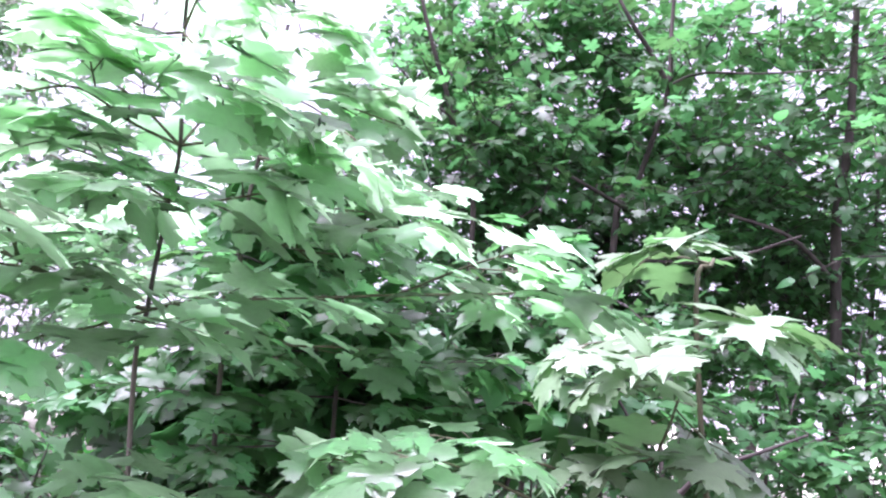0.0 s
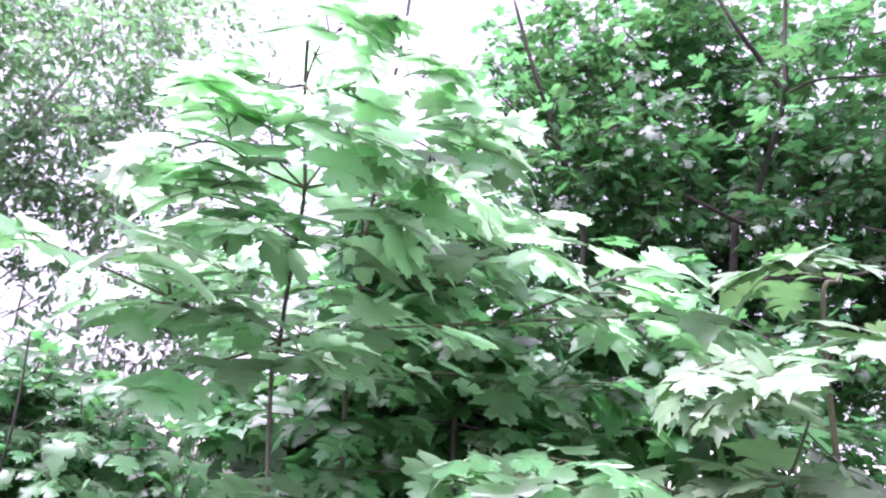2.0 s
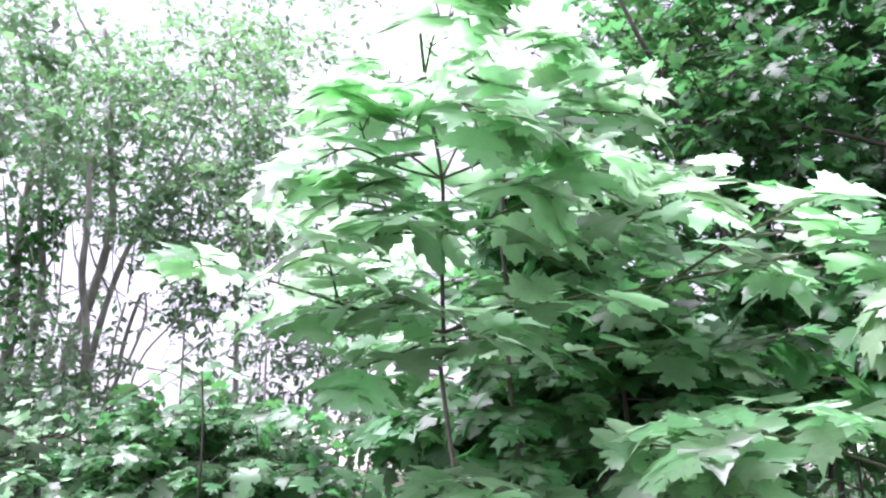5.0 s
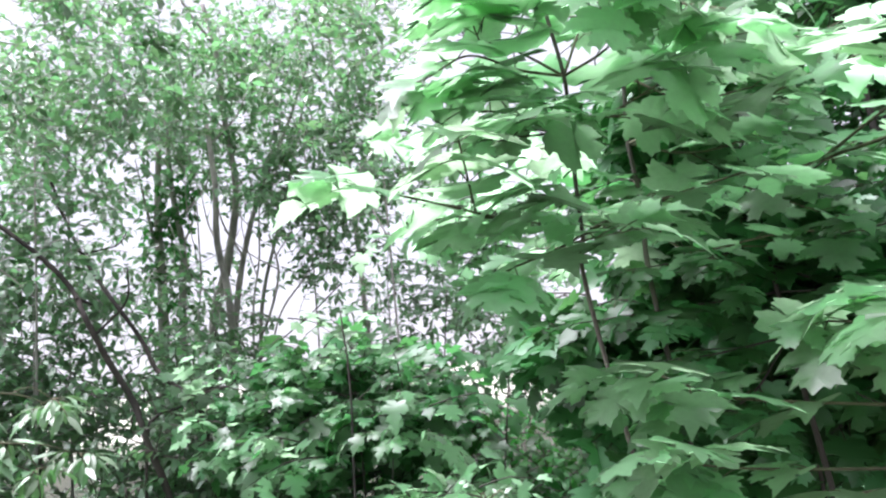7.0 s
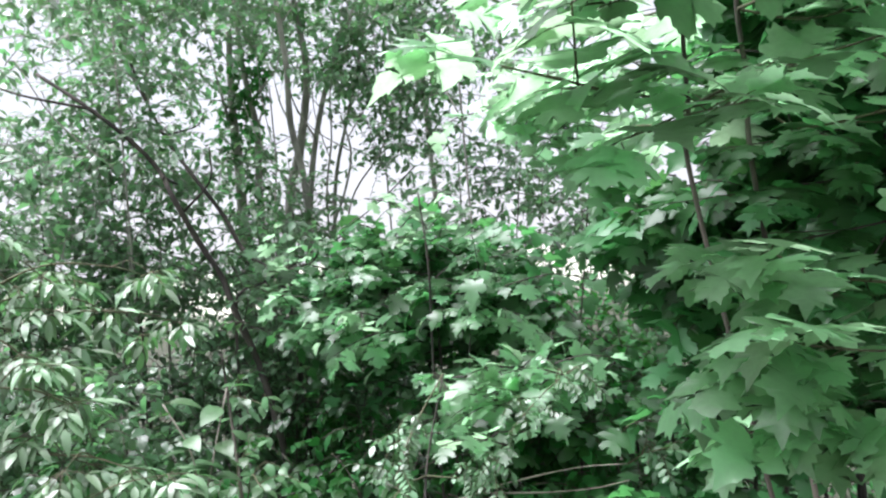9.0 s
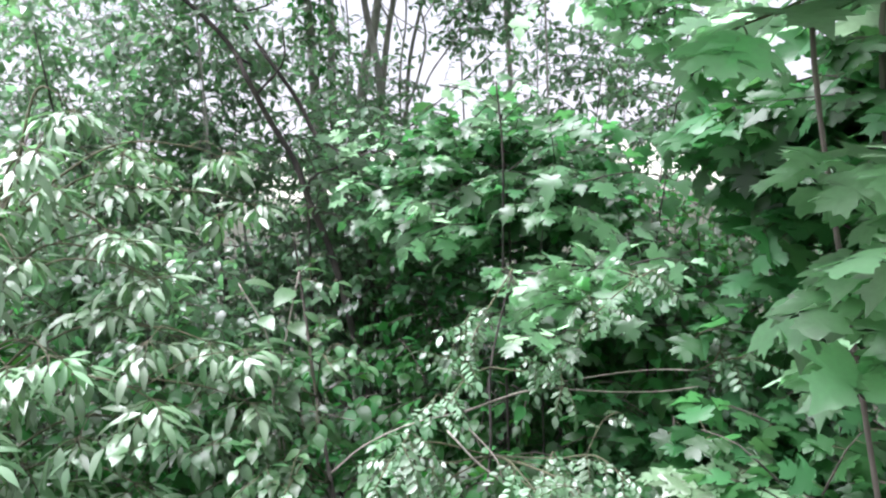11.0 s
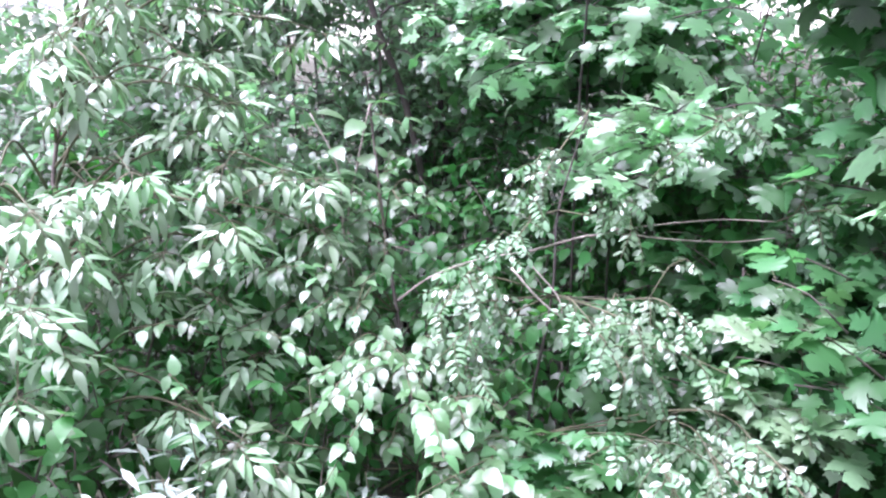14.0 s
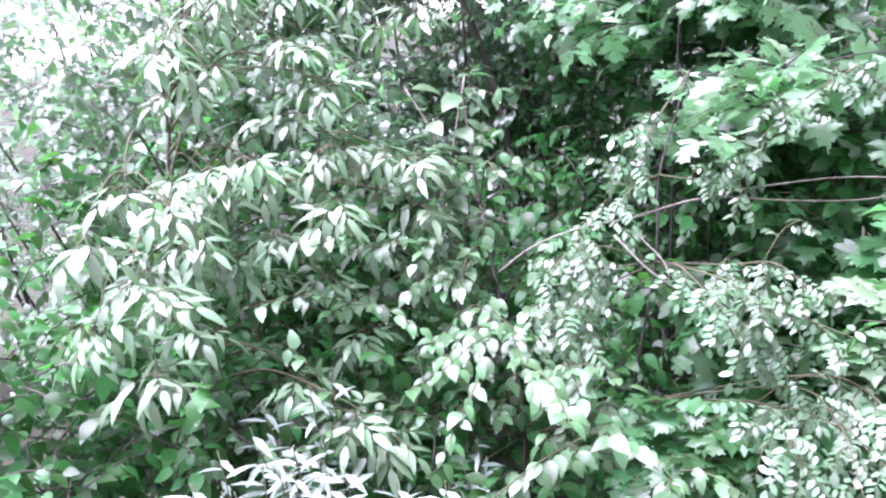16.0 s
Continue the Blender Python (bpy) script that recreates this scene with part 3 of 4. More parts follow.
near = plant("maple_sapling", (0.22, 0.95, -0.32), "maple sapling with pale drooping lobed leaves close by", "tree", "young maples")
stem(near, "trunk", [(0.22, 0.95, -0.32), (0.22, 0.97, 0.6), (-0.03, 0.99, 1.40), (-0.01, 1.00, 1.50), (0.00, 1.04, 1.59)], 0.004, 0.002, STALK, "thin greenish stem")
maple_with(near, [
    (((-0.01, 1.00, 1.49), (-0.17, 0.95, 1.51), (-0.27, 0.91, 1.53)), 0.003),
    (((-0.02, 0.99, 1.42), (-0.20, 0.94, 1.43), (-0.30, 0.89, 1.45)), 0.003),
    (((-0.03, 0.99, 1.40), (-0.11, 0.92, 1.40), (-0.16, 0.88, 1.37)), 0.003),
    (((0.20, 1.01, 1.56), (0.09, 0.97, 1.60), (-0.04, 0.94, 1.63)), 0.003),
    (((0.21, 1.05, 1.61), (0.13, 1.01, 1.63), (0.05, 0.98, 1.64)), 0.003),
    (((0.00, 1.03, 1.57), (-0.04, 0.97, 1.59), (-0.09, 0.94, 1.60)), 0.003),
    (((-0.30, 0.98, 1.48), (-0.32, 0.92, 1.45), (-0.35, 0.88, 1.42)), 0.003),
    (((-0.30, 0.98, 1.48), (-0.31, 0.93, 1.53), (-0.35, 0.93, 1.55)), 0.003),
    (((-0.28, 0.97, 1.40), (-0.30, 0.91, 1.35), (-0.33, 0.89, 1.33)), 0.003),
], 0.062, 0.078, STALK, 9, shoots=1)

# Paler skin stands in for light on the upper leaf faces
side = plant("maple_sapling", (0.50, 1.05, -0.35), "thin maple sapling with a level spray of lobed leaves coloured pale as if brightly lit", "tree", "young maples")
s0 = (0.41, 1.07, 1.81)
stem(side, "trunk", [(0.50, 1.05, -0.35), (0.50, 1.06, 0.8), s0, (0.44, 1.09, 1.95)], 0.006, 0.003, STALK, "thin greenish stem")
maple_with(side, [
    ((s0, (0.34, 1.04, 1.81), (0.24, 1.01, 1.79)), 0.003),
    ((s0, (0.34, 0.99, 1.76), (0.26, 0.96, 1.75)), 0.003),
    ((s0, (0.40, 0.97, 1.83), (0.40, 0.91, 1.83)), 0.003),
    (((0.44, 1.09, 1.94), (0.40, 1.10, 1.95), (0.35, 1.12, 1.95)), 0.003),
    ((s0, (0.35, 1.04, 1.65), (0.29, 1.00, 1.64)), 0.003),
], 0.065, 0.08, STALK, 12, shoots=1, blades=LIT_MAPLE_MESH, skin=ELDER_J)

# ---- wood to the right of the maples ----
def wood_tree(name, base, limbs, centres, reach, twigs, per_twig, size, shapes, skin, label, wood, leaf_label, category="tree", group="", **more):
    p = plant(name, base, label, category, group)
    for i, (pts, r0, r1) in enumerate(limbs):
        stem(p, "trunk" if i == 0 else "limb", pts, r0, r1, wood)
    crown(p, centres, reach, twigs, per_twig, size, shapes, skin, leaf_label, wood, **more)
    return p


def foot_of(q, drop=0.0):
    r = math.hypot(q[0], q[1])
    return (q[0], q[1], -0.25 - 0.10 * min(r, 14) + drop)


q = (0.64, 2.88, 2.34)
wood_tree("woodland_tree", foot_of(q), [
    ((foot_of(q), q, (0.68, 2.82, 2.54), (0.72, 2.75, 2.72), (0.77, 2.62, 2.99), (0.77, 2.60, 3.23), (0.77, 2.55, 3.67)), 0.017, 0.007),
    (((0.77, 2.61, 3.01), (0.85, 2.47, 3.00), (1.02, 2.32, 2.94), (1.23, 2.23, 2.93)), 0.006, 0.003),
    (((0.77, 2.61, 3.01), (0.68, 2.57, 3.13), (0.58, 2.52, 3.24), (0.44, 2.50, 3.50)), 0.012, 0.006),
    (((0.68, 2.82, 2.54), (0.40, 2.73, 2.64), (0.16, 2.72, 2.71)), 0.010, 0.004),
    ((q, (0.95, 2.59, 2.30), (1.18, 2.37, 2.37)), 0.010, 0.004)],
    fill((0.87, 2.99, 3.12), (1.05, 0.6, 1.0), 85), 0.34, 5, 8, 0.062, LOBED_SHAPES, MAPLE_J,
    "woodland tree with a crooked dark trunk and dense lobed leaves", DARK_BARK, "dense mid green lobed leaves", group="woodland trees")
q = (-0.07, 2.40, 2.70)
wood_tree("woodland_tree", foot_of(q), [
    ((foot_of(q), (0.05, 2.66, 2.19), q, (-0.16, 2.28, 2.92), (-0.25, 2.23, 3.19)), 0.014, 0.006),
    ((q, (-0.20, 2.35, 2.78), (-0.29, 2.30, 2.85)), 0.006, 0.003),
    (((0.05, 2.66, 2.19), (0.19, 2.71, 2.39), (0.36, 2.76, 2.55)), 0.009, 0.004)],
    fill((-0.03, 3.04, 2.98), (0.5, 0.55, 0.85), 56), 0.3, 5, 8, 0.058, LOBED_SHAPES, MAPLE_J,
    "slim woodland tree with a dark leaning stem and lobed leaves", DARK_BARK, "mid green lobed leaves", group="woodland trees")
q = (1.51, 2.79, 2.31)
wood_tree("woodland_tree", foot_of(q), [
    ((foot_of(q), q, (1.53, 2.71, 2.89), (1.51, 2.58, 3.57)), 0.026, 0.012),
    ((q, (1.27, 2.65, 2.44), (1.02, 2.62, 2.50)), 0.012, 0.005)],
    fill((1.81, 2.97, 2.75), (0.9, 0.6, 1.3), 85), 0.36, 5, 8, 0.068, MID_SHAPES, WOOD_J,
    "woodland tree with dark green oval leaves in shade", DARK_BARK, "dark green oval leaves", group="woodland trees")
q = (1.49, 3.39, 2.07)
wood_tree("woodland_tree", foot_of(q), [((foot_of(q), q, (1.41, 3.32, 2.60), (1.35, 3.32, 3.02)), 0.012, 0.004)],
    fill((1.36, 3.40, 2.33), (0.75, 0.5, 0.5), 32), 0.3, 5, 8, 0.066, MID_SHAPES, WOOD_J,
    "low woodland tree with dark green oval leaves in shade", DARK_BARK, "dark green oval leaves", group="woodland trees")
for q, radii, n in (((0.31, 3.6, 3.3), (0.9, 0.4, 0.9), 60), ((1.12, 3.85, 2.9), (0.9, 0.4, 1.1), 70), ((2.1, 3.5, 3.0), (0.8, 0.4, 1.1), 34), ((0.5, 3.6, 2.2), (1.0, 0.4, 0.5), 44)):
    wood_tree("woodland_tree", foot_of(q), [((foot_of(q), (q[0] - 0.1, q[1], 1.2), q, (q[0] + 0.1, q[1], q[2] + radii[2])), 0.02, 0.006)],
        fill(q, radii, n), 0.36, 5, 8, 0.075, LOBED_SHAPES, MAPLE_J, "woodland tree with dense lobed leaves deep in the wood", DARK_BARK, "dense mid green lobed leaves", group="woodland trees")
q = (0.56, 2.05, 1.67)
wood_tree("woodland_shrub", foot_of((0.66, 2.01, 1.47)), [
    ((foot_of((0.66, 2.01, 1.47)), (0.64, 2.02, 1.49), q, (0.46, 2.07, 1.80), (0.31, 2.09, 1.82)), 0.007, 0.003),
    (((0.66, 2.01, 1.48), (0.72, 1.95, 1.57), (0.84, 1.85, 1.65), (0.93, 1.81, 1.70)), 0.008, 0.003),
    (((0.20, 1.89, 1.48), (0.24, 1.90, 1.59), (0.34, 1.89, 1.64)), 0.006, 0.003)],
    fill((0.85, 2.59, 1.68), (0.75, 0.4, 0.38), 46), 0.26, 5, 7, 0.06, LOBED_SHAPES, MAPLE_J,
    "woodland shrub with bare dark stems and layered lobed leaves", DARK_BARK, "layered green lobed leaves", "shrub", "woodland shrubs")

# ---- far wood all round ----
def far_tree(yaw, d, height, width, n, size, shapes, skin, label, low=0.0, lean=0.0):
    a = radians(yaw)
    x, y = -math.sin(a) * d, math.cos(a) * d
    foot = foot_of((x, y))
    top = (x + lean, y, height)
    mid = (x + lean * 0.4 + RNG.normal(0, 0.1), y, height * 0.5)
    centre = (x + lean * 0.6, y, (height + low) / 2)
    wood_tree("far_tree", foot, [((foot, mid, top), 0.06 * d / 7, 0.015)],
              fill(centre, (width, width * 0.6, (height - low) / 2), n), 0.55 * d / 7, 5, 8, size, shapes, skin, label, DARK_BARK, "far small leaves", group="far trees")


far_tree(-38, 6.0, 5.0, 1.5, 44, 0.085, MID_SHAPES, WOOD_J, "far woodland tree with dense dark green leaves")
far_tree(-22, 6.5, 5.2, 1.6, 44, 0.085, MID_SHAPES, WOOD_J, "far woodland tree with dense dark green leaves")
far_tree(-6, 6.0, 4.6, 1.4, 34, 0.085, MID_SHAPES, WOOD_J, "far woodland tree with dense dark green leaves")
far_tree(6, 7.0, 3.4, 1.2, 14, 0.10, MID_SHAPES, WOOD_J, "far low tree with dark green leaves", -0.8)

# ---- hedge of shrubs closing the place at a few metres ----
def hedge_shrub(yaw, d, top, skin, size, label, n=30):
    a = radians(yaw)
    foot = foot_of((-math.sin(a) * d, math.cos(a) * d))
    p = plant("hedge_shrub", foot, label, "shrub", "hedge shrubs")
    f = np.array(foot)
    for k in range(3):
        e = f + (RNG.normal(0, 0.3), RNG.normal(0, 0.3), (top - foot[2]) * RNG.uniform(0.7, 1.0))
        stem(p, "stem", [f + RNG.normal(0, 0.06, 3) * (1, 1, 0), (f + e) / 2 + RNG.normal(0, 0.08, 3), e], 0.014, 0.004, DARK_BARK, sides=5)
    h = (top - foot[2]) / 2
    crown(p, fill(f + (0, 0, h), (0.85, 0.6, h), n), 0.36, 5, 8, size, SMALL_SHAPES, skin, "", DARK_BARK)


for k in range(22):
    yaw = -46 + 7.2 * k
    top = 2.5 if yaw < -8 else (1.7 if yaw < 24 else (0.85 if yaw < 34 else (1.55 if yaw < 56 else 2.1)))
    hedge_shrub(yaw, RNG.uniform(4.6, 5.8), top + RNG.normal(0, 0.15), PALE_J if yaw > 44 else (WOOD_J if k % 3 else BUSH_J), RNG.uniform(0.075, 0.10),
                "dense wild hedge shrub with small green leaves", 40)

for k in range(12):
    hedge_shrub(21 + 5.8 * k, RNG.uniform(3.5, 4.2), (0.95 if k in (1, 2) else (0.75 if k < 4 else 1.15)) + RNG.normal(0, 0.1), BUSH_J if k < 4 else PALE_J, RNG.uniform(0.06, 0.075), "low wild shrub with small plain green leaves", 26)

# shaded maple growth under and behind the tall stems, shade put into a darker skin
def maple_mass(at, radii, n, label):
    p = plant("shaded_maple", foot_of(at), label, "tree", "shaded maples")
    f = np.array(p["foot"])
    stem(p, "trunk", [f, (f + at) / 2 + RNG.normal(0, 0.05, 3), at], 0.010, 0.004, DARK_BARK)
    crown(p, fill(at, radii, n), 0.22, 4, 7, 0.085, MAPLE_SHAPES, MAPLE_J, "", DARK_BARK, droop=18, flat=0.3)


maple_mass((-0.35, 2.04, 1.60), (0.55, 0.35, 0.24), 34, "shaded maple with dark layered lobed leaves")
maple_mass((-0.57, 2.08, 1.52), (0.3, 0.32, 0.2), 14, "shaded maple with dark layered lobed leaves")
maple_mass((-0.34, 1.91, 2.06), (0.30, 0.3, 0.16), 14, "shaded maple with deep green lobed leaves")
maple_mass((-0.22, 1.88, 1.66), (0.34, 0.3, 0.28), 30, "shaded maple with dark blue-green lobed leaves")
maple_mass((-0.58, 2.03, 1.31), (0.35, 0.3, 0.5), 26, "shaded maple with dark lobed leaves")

# ---- pale thin trees beyond the maples, with the bright sky behind ----
def stemmed(p_name, stems, centres, reach, n_twigs, per, size, label, leaf_label, shapes=SMALL_SHAPES, skin=PALE_J, wood=HAZED_BARK):
    base = foot_of(stems[0][0][0])
    p = plant(p_name, base, label, "tree", "thin trees")
    for pts, r0, r1 in stems:
        a, b = np.array(pts[0]), np.array(pts[1])
        back = (a - b) * min(2.0, (a[2] - foot_of(a)[2]) / max(0.05, b[2] - a[2])) * 0.7
        root = foot_of(a + back)
        line = smooth_line([root, (np.array(root) + a) / 2 + back * 0.05, *pts], 3)
        line[1:-1] += RNG.normal(0, 0.018, line[1:-1].shape) * (1, 1, 0.3)
        stem(p, "trunk", line[::2], r0 * (1.1 if r0 > 0.03 else 0.75), r1 * 0.8, wood)
        for k in range(3):
            c, d = along(line, RNG.uniform(0.45, 0.95))
            side = unit(RNG.normal(size=3) * (1, 1, 0.2))
            e = c + d * RNG.uniform(0.3, 0.7) + side * RNG.uniform(0.2, 0.5)
            stem(p, "limb", [c, (c + e) / 2 + side * 0.07, e], r0 * 0.28, 0.003, wood, sides=5)
    crown(p, centres, reach * 0.78, n_twigs + 1, per, size * 0.92, shapes, skin, leaf_label, wood)
    return p


stemmed("thin_tree", [
    (((-4.32, 3.59, 2.02), (-4.19, 3.62, 2.62), (-4.04, 3.60, 3.12), (-4.06, 3.49, 3.88), (-4.04, 3.37, 4.52)), 0.045, 0.02),
    (((-4.30, 3.75, 2.10), (-4.12, 3.78, 2.85), (-3.77, 3.96, 3.58), (-3.50, 4.03, 4.37)), 0.035, 0.012),
    (((-4.07, 3.84, 2.16), (-3.80, 3.89, 3.02), (-3.59, 3.92, 3.70)), 0.03, 0.010),
    (((-3.98, 3.66, 2.06), (-3.87, 3.64, 2.69), (-3.79, 3.69, 3.17)), 0.016, 0.006),
    (((-3.79, 3.72, 1.95), (-3.57, 3.86, 2.44), (-3.38, 3.94, 2.75)), 0.014, 0.006),
    (((-4.10, 3.24, 1.92), (-4.03, 3.21, 2.48), (-3.96, 3.16, 2.87)), 0.013, 0.006)],
    [*fill((-4.08, 3.79, 3.87), (1.5, 0.7, 0.85), 80), *fill((-4.29, 3.51, 2.58), (1.5, 0.6, 0.55), 16)], 0.42, 5, 9, 0.085, "clump of thin trunks coloured pale for haze, with sparse light leaves", "sparse pale green leaves")
ivy_clad = stemmed("thin_tree", [
    (((-4.69, 3.59, 2.15), (-4.60, 3.51, 2.92), (-4.53, 3.36, 3.71)), 0.045, 0.02),
    (((-4.88, 3.52, 2.08), (-4.81, 3.46, 2.72), (-4.63, 3.36, 3.50)), 0.06, 0.03)],
    fill((-4.79, 2.99, 3.70), (1.4, 0.7, 0.75), 66), 0.42, 5, 9, 0.085, "pair of ivy-clad trunks with light leaves", "pale green leaves")
# ivy climbs the two trunks
for pts in (((-4.75, 3.62, 1.4), (-4.69, 3.59, 2.15), (-4.60, 3.51, 2.92), (-4.57, 3.44, 3.3)), ((-4.93, 3.55, 1.4), (-4.88, 3.52, 2.08), (-4.81, 3.46, 2.72), (-4.72, 3.41, 3.1))):
    ivy_line, ivy_poses = smooth_line(pts, 6), []
    for k in range(260):
        c, d = along(ivy_line, RNG.uniform(0, 1))
        out = unit(RNG.normal(size=3) * (1, 1, 0.25))
        ivy_poses.append(leaf_pose(c + out * RNG.uniform(0.04, 0.12), out + (0, 0, -0.3), RNG.normal(30, 15), RNG.normal(0, 25), 0.06 * RNG.uniform(0.7, 1.3)))
    part("ivy", joined_leaves("ivy", LOBED_SHAPES, ivy_poses, BUSH_J, ivy_clad["foot"]), ivy_clad, "dark green ivy on the trunk", None, "stuff")
stemmed("thin_tree", [
    (((-3.74, 3.21, 2.11), (-3.70, 3.11, 2.73), (-3.67, 3.04, 3.36)), 0.032, 0.02),
    (((-3.66, 3.33, 1.67), (-3.53, 3.43, 2.21), (-3.50, 3.38, 2.60)), 0.02, 0.008)],
    fill((-3.22, 3.78, 3.07), (0.9, 0.5, 0.55), 60), 0.36, 5, 9, 0.08, "thin tree with dark trunk and grey-green leaves", "grey green leaves", SMALL_SHAPES, PALE_J)
stemmed("thin_tree", [(((-4.30, 5.37, 2.68), (-4.15, 5.09, 3.97), (-3.99, 4.79, 5.22)), 0.04, 0.01)],
    fill((-4.37, 4.98, 4.40), (2.0, 0.6, 0.65), 12), 0.5, 5, 7, 0.085, "high thin tree with sparse leaves against the sky", "sparse sunlit leaves")

for at, radii, n, d in (((-3.99, 2.27, 3.63), (1.0, 0.6, 0.9), 50, 5.0), ((-3.90, 4.23, 4.65), (1.6, 0.6, 0.6), 50, 6.5), 
                        ((-4.78, 1.38, 2.25), (0.9, 0.6, 0.9), 60, 4.9), ((-4.28, 2.13, 2.17), (0.7, 0.4, 0.6), 22, 4.7), ((-3.87, 3.16, 1.90), (0.5, 0.4, 0.25), 14, 4.9), ((-3.13, 4.20, 2.25), (1.0, 0.6, 0.4), 20, 5.2), ((-3.67, 0.65, 1.33), (0.6, 0.6, 0.6), 45, 3.6), ((-2.35, 3.2, 3.2), (0.75, 0.5, 0.7), 20, 4.3), ((-3.56, 1.84, 2.94), (0.6, 0.5, 0.8), 34, 4.2), ((-3.66, 1.88, 1.94), (0.5, 0.4, 0.6), 30, 4.1)):
    g = foot_of(at)
    stemmed("thin_tree", [((np.array(g) + (0, 0, 0.6), (np.array(g) + at) / 2, at), 0.02, 0.006)], fill(at, radii, n), 0.4, 5, 8, 0.08,
            "thin tree with sparse pale green leaves", "sparse pale green leaves")

# ---- leaning forked sapling ----
FORK = (-2.93, 2.00, 1.38)
stemmed("leaning_sapling", [
    (((-2.70, 2.07, 0.59), (-2.83, 2.07, 1.03), FORK, (-3.00, 1.92, 1.67), (-2.98, 1.77, 1.94), (-3.11, 1.71, 2.17), (-3.22, 1.50, 2.40), (-3.63, 1.40, 2.70)), 0.028, 0.011),
    ((FORK, (-2.85, 2.06, 1.50), (-2.94, 2.25, 1.56), (-2.72, 2.36, 1.67), (-2.49, 2.44, 1.78)), 0.012, 0.006),
    (((-2.80, 2.26, 0.76), (-2.87, 2.25, 1.46), (-2.77, 2.11, 1.58), (-2.94, 2.04, 1.77), (-3.06, 1.91, 2.06), (-3.43, 1.99, 2.38), (-3.50, 1.89, 2.72)), 0.022, 0.009)],
    fill((-4.82, 1.72, 1.57), (1.0, 0.5, 0.68), 66), 0.34, 5, 9, 0.075, "leaning forked sapling with grey-green leaves", "grey green leaves", SMALL_SHAPES, PALE_J, DARK_BARK)

# ---- low maples and shrubs in the middle distance ----
q = (-1.68, 1.92, 0.98)
wood_tree("low_maple", foot_of(q), [((foot_of(q), q, (-1.65, 1.91, 1.53), (-1.65, 1.89, 1.81)), 0.005, 0.003)],
    fill((-2.11, 2.30, 1.40), (0.68, 0.5, 0.28), 28), 0.3, 5, 6, 0.068, MAPLE_SHAPES, MAPLE_NEAR_J, "low maple with green lobed leaves in layers", DARK_BARK, "green lobed leaves in layers", group="low maples", droop=12, flat=0.25)
q = (-2.12, 2.43, 0.97)
wood_tree("low_maple", foot_of(q), [((foot_of(q), q, (-2.15, 2.48, 1.49), (-2.11, 2.51, 1.79)), 0.006, 0.003)],
    fill((-2.27, 2.50, 1.38), (0.38, 0.5, 0.38), 30), 0.3, 5, 6, 0.062, MAPLE_SHAPES, MAPLE_J, "low maple with green lobed leaves in layers", DARK_BARK, "green lobed leaves in layers", group="low maples", droop=12, flat=0.25)
q = (-1.32, 2.31, 0.86)
wood_tree("low_maple", foot_of(q), [((foot_of(q), q, (-1.30, 2.43, 1.48), (-1.22, 2.44, 1.97)), 0.0045, 0.0025)],
    fill((-1.19, 2.34, 2.01), (0.36, 0.42, 0.22), 14), 0.22, 5, 6, 0.062, MAPLE_SHAPES, MAPLE_NEAR_J, "maple with bright green lobed leaves against the sky", DARK_BARK, "bright green lobed leaves", group="low maples", droop=15, flat=0.3)
q = (-1.58, 2.00, 0.80)
wood_tree("low_maple", foot_of(q), [((foot_of(q), q, (-1.56, 1.98, 1.15), (-1.52, 1.95, 1.30)), 0.005, 0.002)],
    fill((-1.48, 1.97, 1.10), (0.36, 0.26, 0.17), 16), 0.22, 5, 5, 0.062, MAPLE_SHAPES, MAPLE_NEAR_J, "low maple with pale green lobed leaves in level layers", DARK_BARK, "pale green lobed leaves", group="low maples", droop=14, flat=0.2)
q = (-3.57, 1.86, 1.17)
wood_tree("thicket_shrub", foot_of(q), [((foot_of(q), q, (-3.59, 1.86, 1.73)), 0.02, 0.006)],
    fill((-3.62, 2.38, 1.44), (1.3, 0.6, 0.42), 66), 0.32, 5, 9, 0.07, SMALL_SHAPES, PALE_J, "thicket shrub with small grey-green leaves", BARK, "small grey green leaves", "shrub", "thicket shrubs")
q = (-1.90, 2.24, 1.46)
wood_tree("thicket_shrub", foot_of(q), [((foot_of(q), q, (-1.95, 2.21, 1.63)), 0.006, 0.003)],
    fill((-2.00, 2.42, 1.44), (0.6, 0.5, 0.2), 34), 0.28, 5, 6, 0.062, MAPLE_SHAPES, MAPLE_J, "thicket shrub with green lobed leaves", DARK_BARK, "green lobed leaves", "shrub", "thicket shrubs")

# ---- thick undergrowth ----
def undergrowth(centre, radii, n, size, shapes, skin, label, reach=0.26, **more):
    p = plant("undergrowth_shrub", foot_of(centre), label, "shrub", "undergrowth")
    foot = p["foot"]
    for k in range(4):
        e = np.asarray(centre) + RNG.uniform(-0.7, 0.7, 3) * radii
        stem(p, "stem", [np.array(foot) + (RNG.normal(0, 0.05), RNG.normal(0, 0.05), 0), (np.array(foot) + e) / 2 + RNG.normal(0, 0.06, 3), e], 0.009, 0.003, BARK, sides=5)
    crown(p, fill(centre, radii, n), reach, 5, 8, size, shapes, skin, "", BARK, **more)


undergrowth((-2.71, 1.35, 0.45), (0.8, 0.5, 0.42), 54, 0.07, OVAL_SHAPES, BUSH_J, "undergrowth shrub with plain green oval leaves")
undergrowth((-2.10, 2.19, 0.54), (0.8, 0.5, 0.45), 56, 0.065, OVAL_SHAPES, BUSH_J, "undergrowth shrub with plain green oval leaves")
undergrowth((-1.34, 2.49, 0.65), (0.5, 0.5, 0.5), 44, 0.07, OVAL_SHAPES, BUSH_J, "undergrowth shrub with dark green oval leaves")
